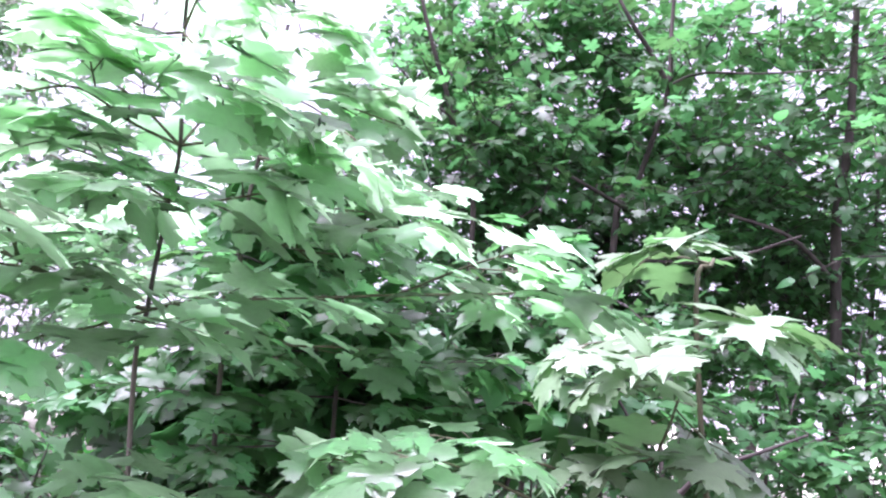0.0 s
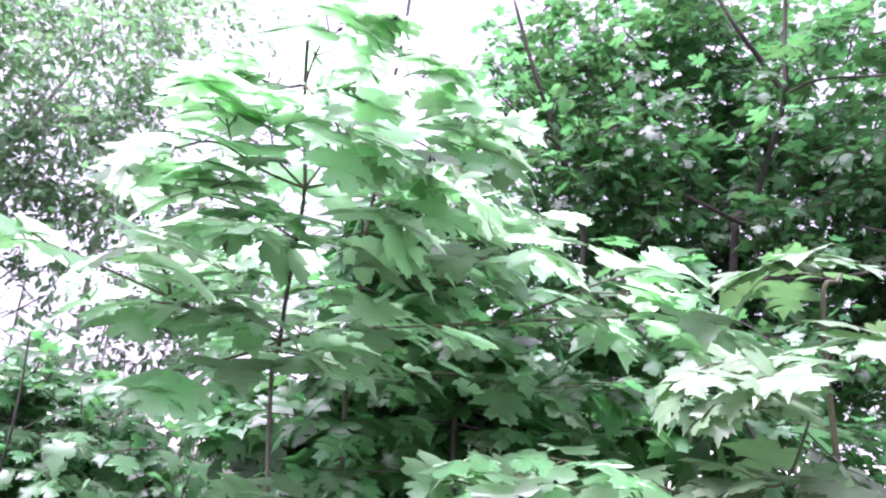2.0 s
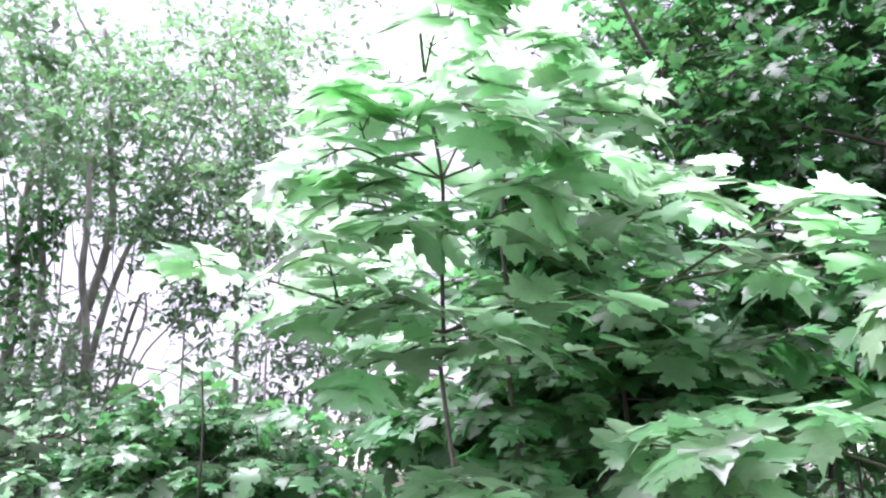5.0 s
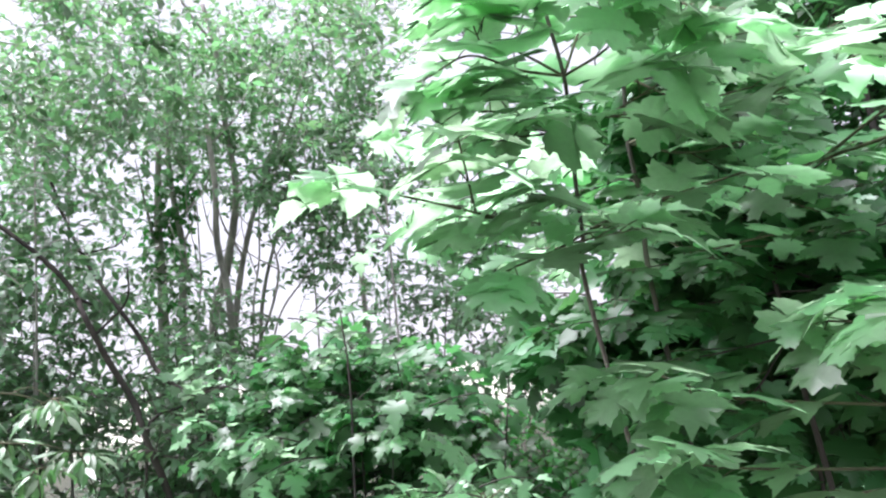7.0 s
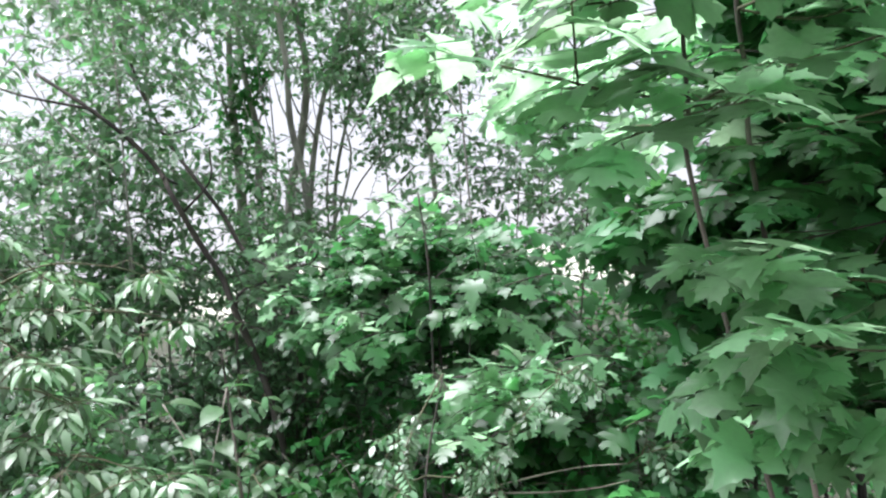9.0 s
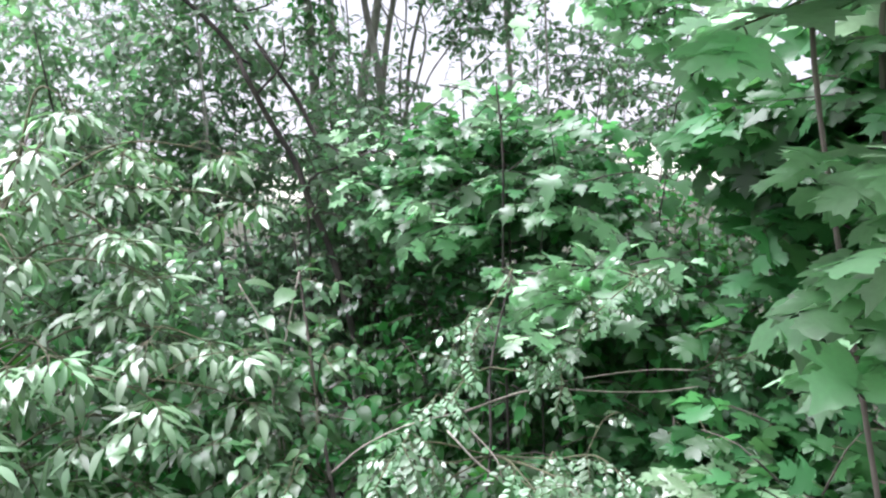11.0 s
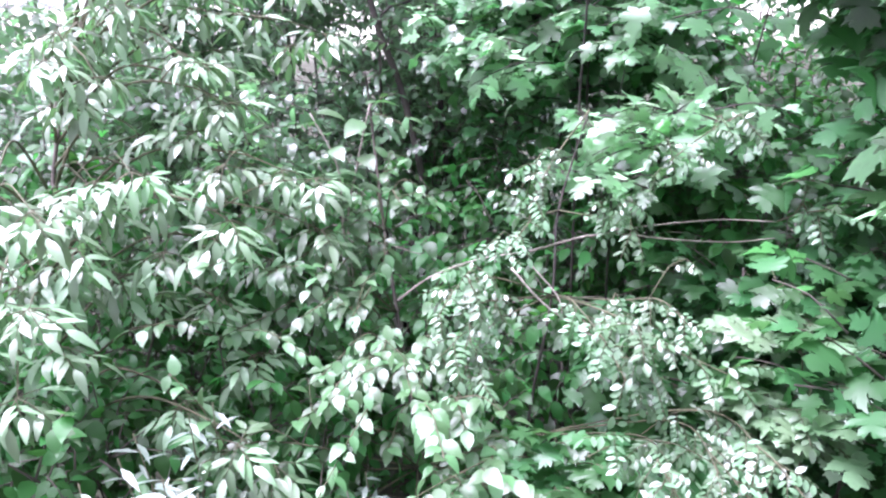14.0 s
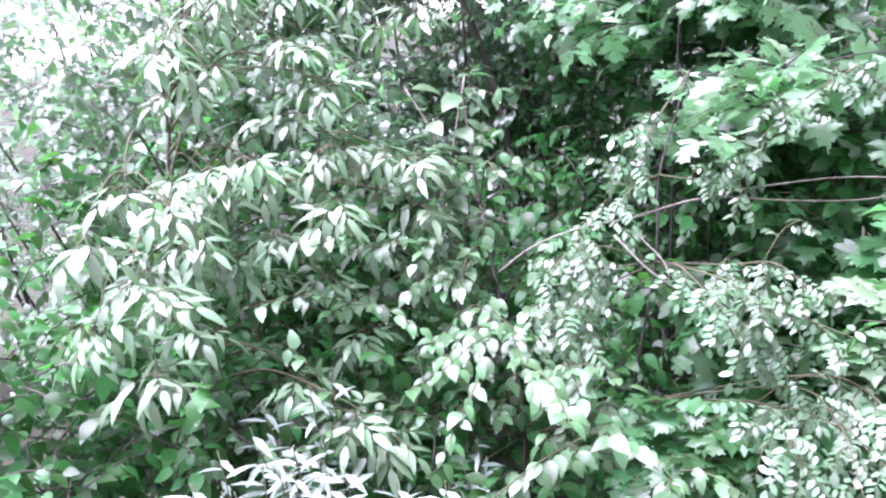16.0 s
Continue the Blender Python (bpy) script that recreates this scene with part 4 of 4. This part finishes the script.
undergrowth((-2.28, 0.92, 0.18), (0.7, 0.5, 0.35), 44, 0.065, OVAL_SHAPES, BUSH_J, "undergrowth shrub with mid green oval leaves")
undergrowth((-1.63, 1.60, 0.14), (0.7, 0.5, 0.35), 44, 0.065, OVAL_SHAPES, BUSH_J, "undergrowth shrub with mid green oval leaves")
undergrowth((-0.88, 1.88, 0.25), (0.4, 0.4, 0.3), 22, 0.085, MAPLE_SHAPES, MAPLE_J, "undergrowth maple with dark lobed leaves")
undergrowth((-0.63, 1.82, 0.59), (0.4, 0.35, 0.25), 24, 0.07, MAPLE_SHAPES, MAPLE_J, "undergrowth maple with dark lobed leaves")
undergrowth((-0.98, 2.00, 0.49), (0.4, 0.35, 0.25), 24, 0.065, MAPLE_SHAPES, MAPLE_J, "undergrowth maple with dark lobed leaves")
undergrowth((-2.72, 0.42, 0.54), (0.5, 0.6, 0.6), 44, 0.07, OVAL_SHAPES, BUSH_J, "undergrowth shrub with grey green oval leaves")

undergrowth((-2.10, 0.08, 0.34), (0.45, 0.4, 0.35), 36, 0.06, OVAL_SHAPES, BUSH_J, "undergrowth shrub with grey green oval leaves")
undergrowth((-2.25, -0.35, 0.55), (0.4, 0.35, 0.5), 36, 0.06, OVAL_SHAPES, BUSH_J, "undergrowth shrub with mid green oval leaves")
undergrowth((-1.69, 0.59, 0.09), (0.5, 0.35, 0.25), 30, 0.06, OVAL_SHAPES, BUSH_J, "undergrowth shrub with grey green oval leaves")
undergrowth((-1.05, 1.33, 0.05), (0.5, 0.35, 0.25), 30, 0.06, OVAL_SHAPES, BUSH_J, "undergrowth shrub with mid green oval leaves")

undergrowth((-3.15, 2.28, 1.00), (0.6, 0.4, 0.24), 36, 0.055, OVAL_SHAPES, PALE_J, "undergrowth shrub with small pale green oval leaves")

undergrowth((-3.33, 1.30, 0.94), (0.8, 0.4, 0.3), 40, 0.06, MID_SHAPES, PALE_J, "undergrowth shrub with small pale green oval leaves")
undergrowth((-2.90, 2.55, 1.02), (0.9, 0.4, 0.3), 44, 0.06, MID_SHAPES, PALE_J, "undergrowth shrub with small pale green oval leaves")
undergrowth((-3.39, 1.33, 0.89), (0.7, 0.5, 0.35), 36, 0.06, MID_SHAPES, PALE_J, "undergrowth shrub with small pale green oval leaves")
undergrowth((0.22, 2.17, 1.80), (0.4, 0.3, 0.2), 18, 0.075, MAPLE_SHAPES, MAPLE_J, "undergrowth maple with dark lobed leaves")

undergrowth((-1.66, 2.99, 1.06), (0.6, 0.45, 0.26), 30, 0.06, MID_SHAPES, BUSH_J, "undergrowth shrub with small mid green oval leaves")
undergrowth((-1.48, 2.64, 1.10), (0.5, 0.4, 0.28), 30, 0.06, MID_SHAPES, BUSH_J, "undergrowth shrub with small mid green oval leaves")

undergrowth((-2.01, 3.76, 1.61), (0.55, 0.4, 0.42), 20, 0.06, MID_SHAPES, PALE_J, "open undergrowth shrub with sparse pale leaves", 0.3)
undergrowth((-2.48, 3.82, 1.84), (0.5, 0.4, 0.42), 18, 0.065, MID_SHAPES, PALE_J, "open undergrowth shrub with sparse pale leaves", 0.3)

# ---- box elder with hanging leaflets ----
ELDER_MESH = leaf_meshes("leaf", ELDER_SHAPES, ELDER)
LOCUST_MESH = leaf_meshes("leaf", LOCUST_SHAPES, LOCUST)
OVAL_MESH = leaf_meshes("leaf", OVAL_SHAPES, OVATE)


def leafy_branches(p, branches, meshes, shapes, skin, gap, size, droop, wood, start=0.15, splay=0.8, shoots=2, tufts=False, facing=0.5):
    """Branches and side shoots with alternate single leaves as parts; past 300 the rest is one part."""
    foot = np.array(p["foot"])
    lines = []
    for pts, r0 in branches:
        bough = stem(p, "branch", pts, r0, 0.0016, wood, sides=6)
        line = smooth_line(pts, 6)
        length = float(np.linalg.norm(np.diff(line, axis=0), axis=1).sum())
        lines.append((line, length, bough))
        for k in range(shoots):
            c, d = along(line, RNG.uniform(0.3, 0.95))
            e = c + (d * RNG.uniform(0.2, 0.8) + RNG.normal(0, 0.6, 3) * (1, 1, 0.5) + np.array((0, 0, 0.15))) * length * RNG.uniform(0.22, 0.4)
            q = (c + e) / 2 + (0, 0, 0.03)
            stem(p, "shoot", [c, q, e], r0 * 0.5, 0.0012, wood, sides=5)
            line2 = smooth_line((c, q, e), 4)
            lines.append((line2, float(np.linalg.norm(np.diff(line2, axis=0), axis=1).sum()), bough))
    every = []
    for line, length, bough in lines if tufts else ():
        n = max(1, round(length * (1 - start) / 0.22))
        for i in range(n):
            c, d = along(line, 1.0 - (1 - start) * i / n)
            turn = RNG.uniform(0, 6.28)
            glade = lightward(c)
            for k in range(7):
                a = turn + 0.9 * k + RNG.normal(0, 0.2)
                way = np.array((math.cos(a), math.sin(a), RNG.uniform(-0.1, 0.35))) + 0.35 * glade + 0.35 * d
                every.append((leaf_pose(c, way, RNG.normal(droop, 9), RNG.normal(0, 9), size * RNG.uniform(0.8, 1.15)), bough))
    for line, length, bough in () if tufts else lines:
        n = max(3, int(length * (1 - start) / gap))
        for i in range(n + 1):
            c, d = along(line, start + (1 - start) * i / n)
            aside = unit(cross(d, (0, 0, 1))) * (1 if i % 2 else -1)
            way = aside * RNG.uniform(0.3, 1.0) * splay + d * RNG.uniform(0.2, 0.9) + RNG.normal(0, 0.18, 3) + facing * lightward(c)
            every.append((leaf_pose(c, way, RNG.normal(droop, 14), RNG.normal(0, 16), size * RNG.uniform(0.75, 1.2)), bough))
    every.sort(key=lambda q: q[0].translation.length)
    for k, (m, bough) in enumerate(every[:300]):
        part("leaf", meshes[k % len(meshes)], bough, "", Matrix.Translation(Vector(-foot)) @ m)
    if len(every) > 300:
        part("leaf_mass", joined_leaves("leaf_mass", shapes, [m for m, _ in every[300:]], skin, foot), p, "", None, "stuff")


elder = plant("box_elder", foot_of((-2.36, 0.40, 0.46)), "box elder shrub with pale drooping pointed leaflets", "shrub")
e0 = (-2.31, 0.27, 0.33)
e1 = (-2.49, 0.42, 1.00)
stem(elder, "trunk", [foot_of((-2.36, 0.40, 0.46)), e0, e1, (-2.57, 0.57, 1.38), (-2.62, 0.73, 1.72)], 0.010, 0.004, BARK)
ELDER_TIPS = [(-1.89, 0.72, 0.99), (-1.96, 0.93, 1.08), (-1.87, 0.99, 0.90), (-2.21, 0.84, 1.29), (-2.31, 0.66, 1.17), (-2.37, 0.48, 1.29), (-2.17, 0.47, 1.03),
              (-2.06, 0.30, 0.91), (-1.91, 0.26, 0.77), (-1.96, 0.68, 0.75), (-1.86, 0.72, 0.59), (-1.89, 0.52, 0.51), (-1.60, 0.63, 0.41), (-1.97, 0.17, 0.90),
              (-2.13, 0.62, 1.05), (-2.19, 0.92, 1.07), (-2.08, 0.23, 1.12), (-2.16, 0.47, 0.83), (-2.01, 0.88, 0.80), (-1.79, 0.14, 0.73), (-2.38, 0.84, 1.40),
              (-2.54, 0.65, 1.34), (-2.02, 0.10, 1.03), (-1.91, 0.06, 0.85), (-2.39, 0.69, 1.55), (-2.29, 0.80, 1.41), (-2.26, 0.55, 1.36), (-2.46, 0.95, 1.63),
              (-2.50, 0.82, 1.77), (-2.10, 0.84, 1.27), (-2.58, 0.91, 1.61), (-2.48, 1.15, 1.50), (-2.40, 0.96, 1.40), (-2.58, 1.39, 1.59), (-2.45, 0.68, 1.50), (-2.37, 1.35, 1.43)]


def arch(tip, trunk, rise=0.05):
    """A branch that leaves the trunk a little below its tip and arches over to it."""
    tip = np.array(tip)
    line = smooth_line(trunk, 6)
    root = min(line, key=lambda q: abs(q[2] - (tip[2] - 0.16)) + 0.3 * np.linalg.norm(q - tip))
    return (root, root + (tip - root) * 0.45 + (0, 0, rise + 0.10), root + (tip - root) * 0.8 + (0, 0, rise + 0.04), tip)


elder_trunk = [e0, e1, (-2.57, 0.57, 1.38), (-2.62, 0.73, 1.72)]
leafy_branches(elder, [(arch(tip, elder_trunk), 0.005) for tip in ELDER_TIPS],
               ELDER_MESH, ELDER_SHAPES, ELDER_J, 0.0135, 1.0, 9, STALK, 0.72, 1.1, shoots=1, tufts=True)

# ---- black locust with feathered leaves and bare forked twigs ----
locust = plant("black_locust_shrub", foot_of((-1.51, 1.48, 0.25)), "black locust shrub with feathered pale leaves and bare forked twigs", "shrub")
l0, l1 = (-1.41, 1.39, 0.23), (-1.44, 1.53, 0.66)
stem(locust, "trunk", [foot_of((-1.51, 1.48, 0.25)), l0, l1, (-1.55, 1.68, 0.88), (-1.53, 1.79, 1.19)], 0.006, 0.003, DARK_BARK)
for pts, r in [(((-1.69, 1.12, 0.69), (-1.65, 1.22, 0.75), (-1.58, 1.35, 0.79), (-1.50, 1.49, 0.80)), 0.0055),
               (((-1.50, 1.49, 0.80), (-1.42, 1.63, 0.83), (-1.37, 1.74, 0.84), (-1.31, 1.76, 0.95)), 0.0065),
               (((-1.37, 1.74, 0.84), (-1.23, 1.79, 0.88), (-1.07, 1.83, 0.92), (-0.93, 1.85, 0.94)), 0.0045),
               (((-1.37, 1.74, 0.83), (-1.19, 1.79, 0.84), (-1.04, 1.83, 0.86), (-0.92, 1.83, 0.90)), 0.0045),
               (((-1.46, 1.37, 0.79), (-1.34, 1.37, 0.72), (-1.24, 1.41, 0.66), (-1.14, 1.46, 0.62)), 0.0055),
               (((-1.42, 1.41, 0.80), (-1.31, 1.40, 0.74), (-1.28, 1.39, 0.69)), 0.004),
               (((-1.99, 1.13, 0.80), (-1.88, 1.21, 0.80), (-1.76, 1.27, 0.78)), 0.004)]:
    stem(locust, "twig", pts, r * 0.65, r * 0.35, PALE_TWIG, "pale bare twig", sides=6)
leafy_branches(locust, [
    ((l1, (-1.46, 1.30, 0.78), (-1.41, 1.12, 0.82), (-1.36, 1.00, 0.78)), 0.003),
    ((l1, (-1.44, 1.28, 0.72), (-1.36, 1.12, 0.77), (-1.28, 1.04, 0.73)), 0.003),
    ((l1, (-1.40, 1.25, 0.68), (-1.30, 1.08, 0.69), (-1.22, 1.02, 0.64)), 0.003),
    ((l1, (-1.28, 1.41, 0.74), (-1.18, 1.34, 0.76), (-1.06, 1.29, 0.73)), 0.003),
    ((l1, (-1.20, 1.43, 0.73), (-1.06, 1.37, 0.75), (-0.95, 1.31, 0.71)), 0.003),
    ((l1, (-1.20, 1.41, 0.68), (-1.08, 1.33, 0.69), (-0.97, 1.27, 0.65)), 0.003),
    ((l1, (-1.18, 1.49, 0.74), (-1.05, 1.50, 0.78), (-0.94, 1.47, 0.75)), 0.003),
    (((-1.55, 1.68, 0.88), (-1.50, 1.50, 0.90), (-1.41, 1.31, 0.87)), 0.003),
    (((-1.53, 1.79, 1.19), (-1.50, 1.58, 1.06), (-1.43, 1.41, 0.97)), 0.003),
    (((-1.31, 1.76, 0.95), (-1.24, 1.68, 1.01), (-1.18, 1.67, 1.08), (-1.13, 1.78, 1.16), (-1.06, 1.84, 1.22)), 0.003),
    (((-1.31, 1.76, 0.95), (-1.26, 1.66, 0.94), (-1.20, 1.57, 0.92)), 0.003),
    ((l0, (-0.98, 1.33, 0.48), (-0.84, 1.22, 0.52), (-0.74, 1.17, 0.48)), 0.003),
    ((l0, (-0.94, 1.40, 0.51), (-0.76, 1.30, 0.55), (-0.65, 1.26, 0.52)), 0.003),
    ((l0, (-0.90, 1.45, 0.54), (-0.68, 1.36, 0.58), (-0.56, 1.31, 0.55)), 0.003),
    (((-1.55, 1.68, 0.88), (-1.45, 1.70, 0.88), (-1.38, 1.69, 0.90)), 0.003),
    (((-0.93, 1.85, 0.94), (-0.88, 1.87, 0.97), (-0.80, 1.86, 1.00)), 0.003),
], LOCUST_MESH, LOCUST_SHAPES, LOCUST_J, 0.042, 0.72, 6, STALK, 0.35, facing=0.3)

# ---- shrub with smooth oval leaves ----
dog = plant("dogwood_shrub", foot_of((-1.63, 1.07, 0.16)), "dogwood shrub with smooth pale oval leaves", "shrub")
d0 = (-1.60, 1.10, 0.15)
d1 = (-1.77, 1.19, 0.45)
stem(dog, "trunk", [foot_of((-1.63, 1.07, 0.16)), d0, d1, (-2.08, 1.36, 0.76), (-2.25, 1.45, 1.13), (-2.27, 1.45, 1.30)], 0.010, 0.004, BARK)
DOGWOOD_TIPS = [(-1.83, 0.78, 0.83), (-1.71, 0.81, 0.73), (-1.78, 0.97, 0.80), (-1.64, 0.93, 0.72), (-1.75, 1.12, 0.80), (-1.87, 1.09, 0.89),
                (-1.88, 0.93, 0.84), (-1.52, 0.93, 0.63), (-2.00, 0.85, 0.90), (-1.59, 0.79, 0.61), (-1.83, 0.62, 0.69), (-1.83, 1.26, 0.93)]
dog_trunk = [d0, d1, (-2.08, 1.36, 0.76), (-2.25, 1.45, 1.13), (-2.27, 1.45, 1.30)]
leafy_branches(dog, [
    ((d0, (-1.55, 1.00, 0.35), (-1.45, 0.89, 0.41)), 0.003),
    ((d0, (-1.47, 1.12, 0.37), (-1.34, 1.13, 0.42)), 0.003),
    ((d0, (-1.40, 1.09, 0.26), (-1.25, 1.08, 0.28)), 0.003),
    ((d0, (-1.67, 0.87, 0.23), (-1.70, 0.75, 0.36)), 0.003),
    ((d1, (-1.72, 1.04, 0.53), (-1.73, 0.95, 0.56)), 0.003),
    ((d1, (-1.58, 1.17, 0.47), (-1.45, 1.24, 0.48)), 0.003),
    ((d1, (-1.81, 1.10, 0.64), (-1.87, 0.98, 0.74)), 0.003),
    (((-2.25, 1.45, 1.13), (-2.15, 1.42, 1.16), (-2.05, 1.47, 1.12)), 0.003),
    (((-2.08, 1.36, 0.76), (-2.13, 1.38, 0.93), (-2.02, 1.38, 1.00)), 0.003),
    (((-2.08, 1.36, 0.76), (-2.11, 1.20, 0.91), (-2.10, 1.16, 0.96)), 0.003),
    ((d0, (-1.32, 1.34, 0.26), (-1.15, 1.32, 0.27)), 0.003),
    ((d0, (-1.21, 1.15, 0.15), (-1.07, 1.22, 0.18)), 0.003),
    ((d0, (-1.41, 0.92, 0.15), (-1.36, 0.80, 0.18)), 0.003),
    ((d0, (-1.57, 0.72, 0.19), (-1.66, 0.61, 0.30)), 0.003),
    ((d0, (-1.30, 1.00, 0.55), (-1.20, 0.92, 0.66), (-1.12, 0.88, 0.64)), 0.003),
    ((d0, (-1.32, 0.96, 0.54), (-1.24, 0.86, 0.66), (-1.18, 0.81, 0.64)), 0.003),
    ((d1, (-1.46, 1.06, 0.68), (-1.30, 0.98, 0.67)), 0.003),
    ((d1, (-1.48, 0.98, 0.62), (-1.33, 0.89, 0.62)), 0.003),
    ((d1, (-1.62, 0.96, 0.60), (-1.49, 0.81, 0.58)), 0.003),
    ((d0, (-1.64, 0.66, 0.44), (-1.60, 0.45, 0.50)), 0.003),
    ((d1, (-1.76, 1.05, 0.70), (-1.72, 0.93, 0.74)), 0.003),
    ((d0, (-1.60, 0.86, 0.48), (-1.58, 0.70, 0.52)), 0.003),
    ((d0, (-1.18, 0.90, 0.46), (-1.08, 0.80, 0.53)), 0.003),
    ((d0, (-1.18, 1.00, 0.50), (-1.08, 0.92, 0.56)), 0.003),
    ((d0, (-1.04, 1.02, 0.42), (-0.91, 0.92, 0.49)), 0.003),
] + [(arch(tip, dog_trunk, 0.0), 0.003) for tip in DOGWOOD_TIPS], OVAL_MESH, OVAL_SHAPES, OVATE_J, 0.025, 0.052, 12, STALK, 0.3)

# two tall shoots with a few large oval leaves
def tall_shoot(points, size):
    p = plant("tall_shoot", foot_of(points[0]), "thin upright shoot with a few large pale oval leaves", "shrub", "tall shoots")
    foot = np.array(p["foot"])
    body = stem(p, "stem", [foot, (foot + points[0]) / 2 + (0.02, 0.01, 0), *points], 0.005, 0.002, PALE_TWIG, sides=6)
    line = smooth_line(points, 6)
    for k in range(9):
        c, d = along(line, 0.1 + 0.9 * k / 8)
        a = 2.5 * k
        m = leaf_pose(c, np.array((math.cos(a), math.sin(a), 0.25)) + 0.3 * lightward(c), RNG.normal(12, 8), RNG.normal(0, 12), size * RNG.uniform(0.8, 1.1))
        part("leaf", OVAL_MESH[k % 5], body, "", Matrix.Translation(Vector(-foot)) @ m)


tall_shoot([(-1.90, 1.10, 0.85), (-1.89, 1.13, 1.03), (-1.93, 1.23, 1.24)], 0.10)
tall_shoot([(-1.88, 1.07, 0.88), (-1.92, 1.09, 1.07), (-2.02, 1.07, 1.22)], 0.095)

# low maples at the foot of the locust
pale = plant("maple_sapling", foot_of((-0.66, 1.62)), "low maple sapling with broad leaves seen from above, coloured pale as if brightly lit", "tree", "young maples")
p0, p1 = (-0.70, 1.62, 0.50), (-0.74, 1.66, 0.68)
stem(pale, "trunk", [foot_of((-0.66, 1.62)), (-0.67, 1.62, 0.1), p0, p1], 0.006, 0.002, STALK, "thin greenish stem")
# These leaves also have the light from above painted in by a paler skin
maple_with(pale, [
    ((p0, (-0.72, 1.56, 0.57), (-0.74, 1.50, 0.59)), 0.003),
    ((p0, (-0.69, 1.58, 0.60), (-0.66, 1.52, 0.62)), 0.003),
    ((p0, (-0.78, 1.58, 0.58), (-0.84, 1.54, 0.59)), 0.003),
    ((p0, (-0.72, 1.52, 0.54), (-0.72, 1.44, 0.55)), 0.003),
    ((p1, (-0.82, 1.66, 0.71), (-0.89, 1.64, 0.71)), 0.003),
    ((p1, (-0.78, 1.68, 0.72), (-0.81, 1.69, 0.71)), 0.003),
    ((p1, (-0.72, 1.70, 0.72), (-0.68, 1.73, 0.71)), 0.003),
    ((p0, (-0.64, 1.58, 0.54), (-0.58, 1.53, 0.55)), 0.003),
], 0.06, 0.075, STALK, 6, shoots=1, blades=LIT_MAPLE_MESH, skin=ELDER_J)

# Shade over this seedling is put into its darker leaf colour
seedling = plant("maple_sapling", foot_of((-1.12, 1.16)), "low maple seedling with mid green lobed leaves in shade", "tree", "young maples")
q0 = (-1.10, 1.15, 0.40)
stem(seedling, "trunk", [foot_of((-1.12, 1.16)), (-1.12, 1.16, 0.05), q0, (-1.08, 1.14, 0.53)], 0.005, 0.002, STALK, "thin greenish stem")
maple_with(seedling, [
    ((q0, (-1.09, 1.12, 0.48), (-1.08, 1.09, 0.54)), 0.003),
    ((q0, (-1.10, 1.10, 0.46), (-1.10, 1.03, 0.50)), 0.003),
    ((q0, (-1.00, 1.14, 0.48), (-0.94, 1.12, 0.52)), 0.003),
    ((q0, (-1.03, 1.08, 0.44), (-0.98, 1.02, 0.47)), 0.003),
    ((q0, (-1.06, 1.04, 0.40), (-1.03, 0.95, 0.42)), 0.003),
], 0.05, 0.058, STALK, 10, shoots=1, blades=SHADE_MAPLE_MESH)

# ---- tall herbs at the foot of the bushes ----
def herb(at, height, n):
    p = plant("tall_herb", at, "tall pale green herb with whorled narrow leaves", "herb", "tall herbs")
    top = np.array(at) + (RNG.normal(0, 0.06), RNG.normal(0, 0.06), height)
    stem(p, "stem", [at, (np.array(at) + top) / 2 + RNG.normal(0, 0.02, 3), top], 0.0035, 0.0015, STALK, sides=5)
    for i in range(n):
        s = 0.45 + 0.55 * i / n
        c = np.array(at) * (1 - s) + top * s
        a = 2.4 * i
        m = Matrix.Translation(-Vector(at)) @ leaf_pose(c, (math.cos(a), math.sin(a), RNG.uniform(0.1, 0.7)), RNG.normal(12, 10), RNG.normal(0, 15), (0.115 - 0.05 * s) * RNG.uniform(0.9, 1.3))
        part("leaf", HERB_MESH[i % 4], p, "", m)


HERB_MESH = leaf_meshes("leaf", [blade_oval(s + 120, 1.0, 0.30, 1.0, 0.35, 0.03, 3) for s in range(4)], HERB)
for k in range(32):
    top = np.array((-1.43, 0.28, 0.58)) + (RNG.uniform(-0.24, 0.24), RNG.uniform(-0.2, 0.2), RNG.uniform(-0.1, 0.06))
    g = foot_of(top)
    herb(g, float(top[2] - g[2]), 22)
for k in range(8):
    top = np.array((-1.54, 0.75, 0.33)) + (RNG.uniform(-0.2, 0.2), RNG.uniform(-0.15, 0.15), RNG.uniform(-0.1, 0.06))
    g = foot_of(top)
    herb(g, float(top[2] - g[2]), 20)
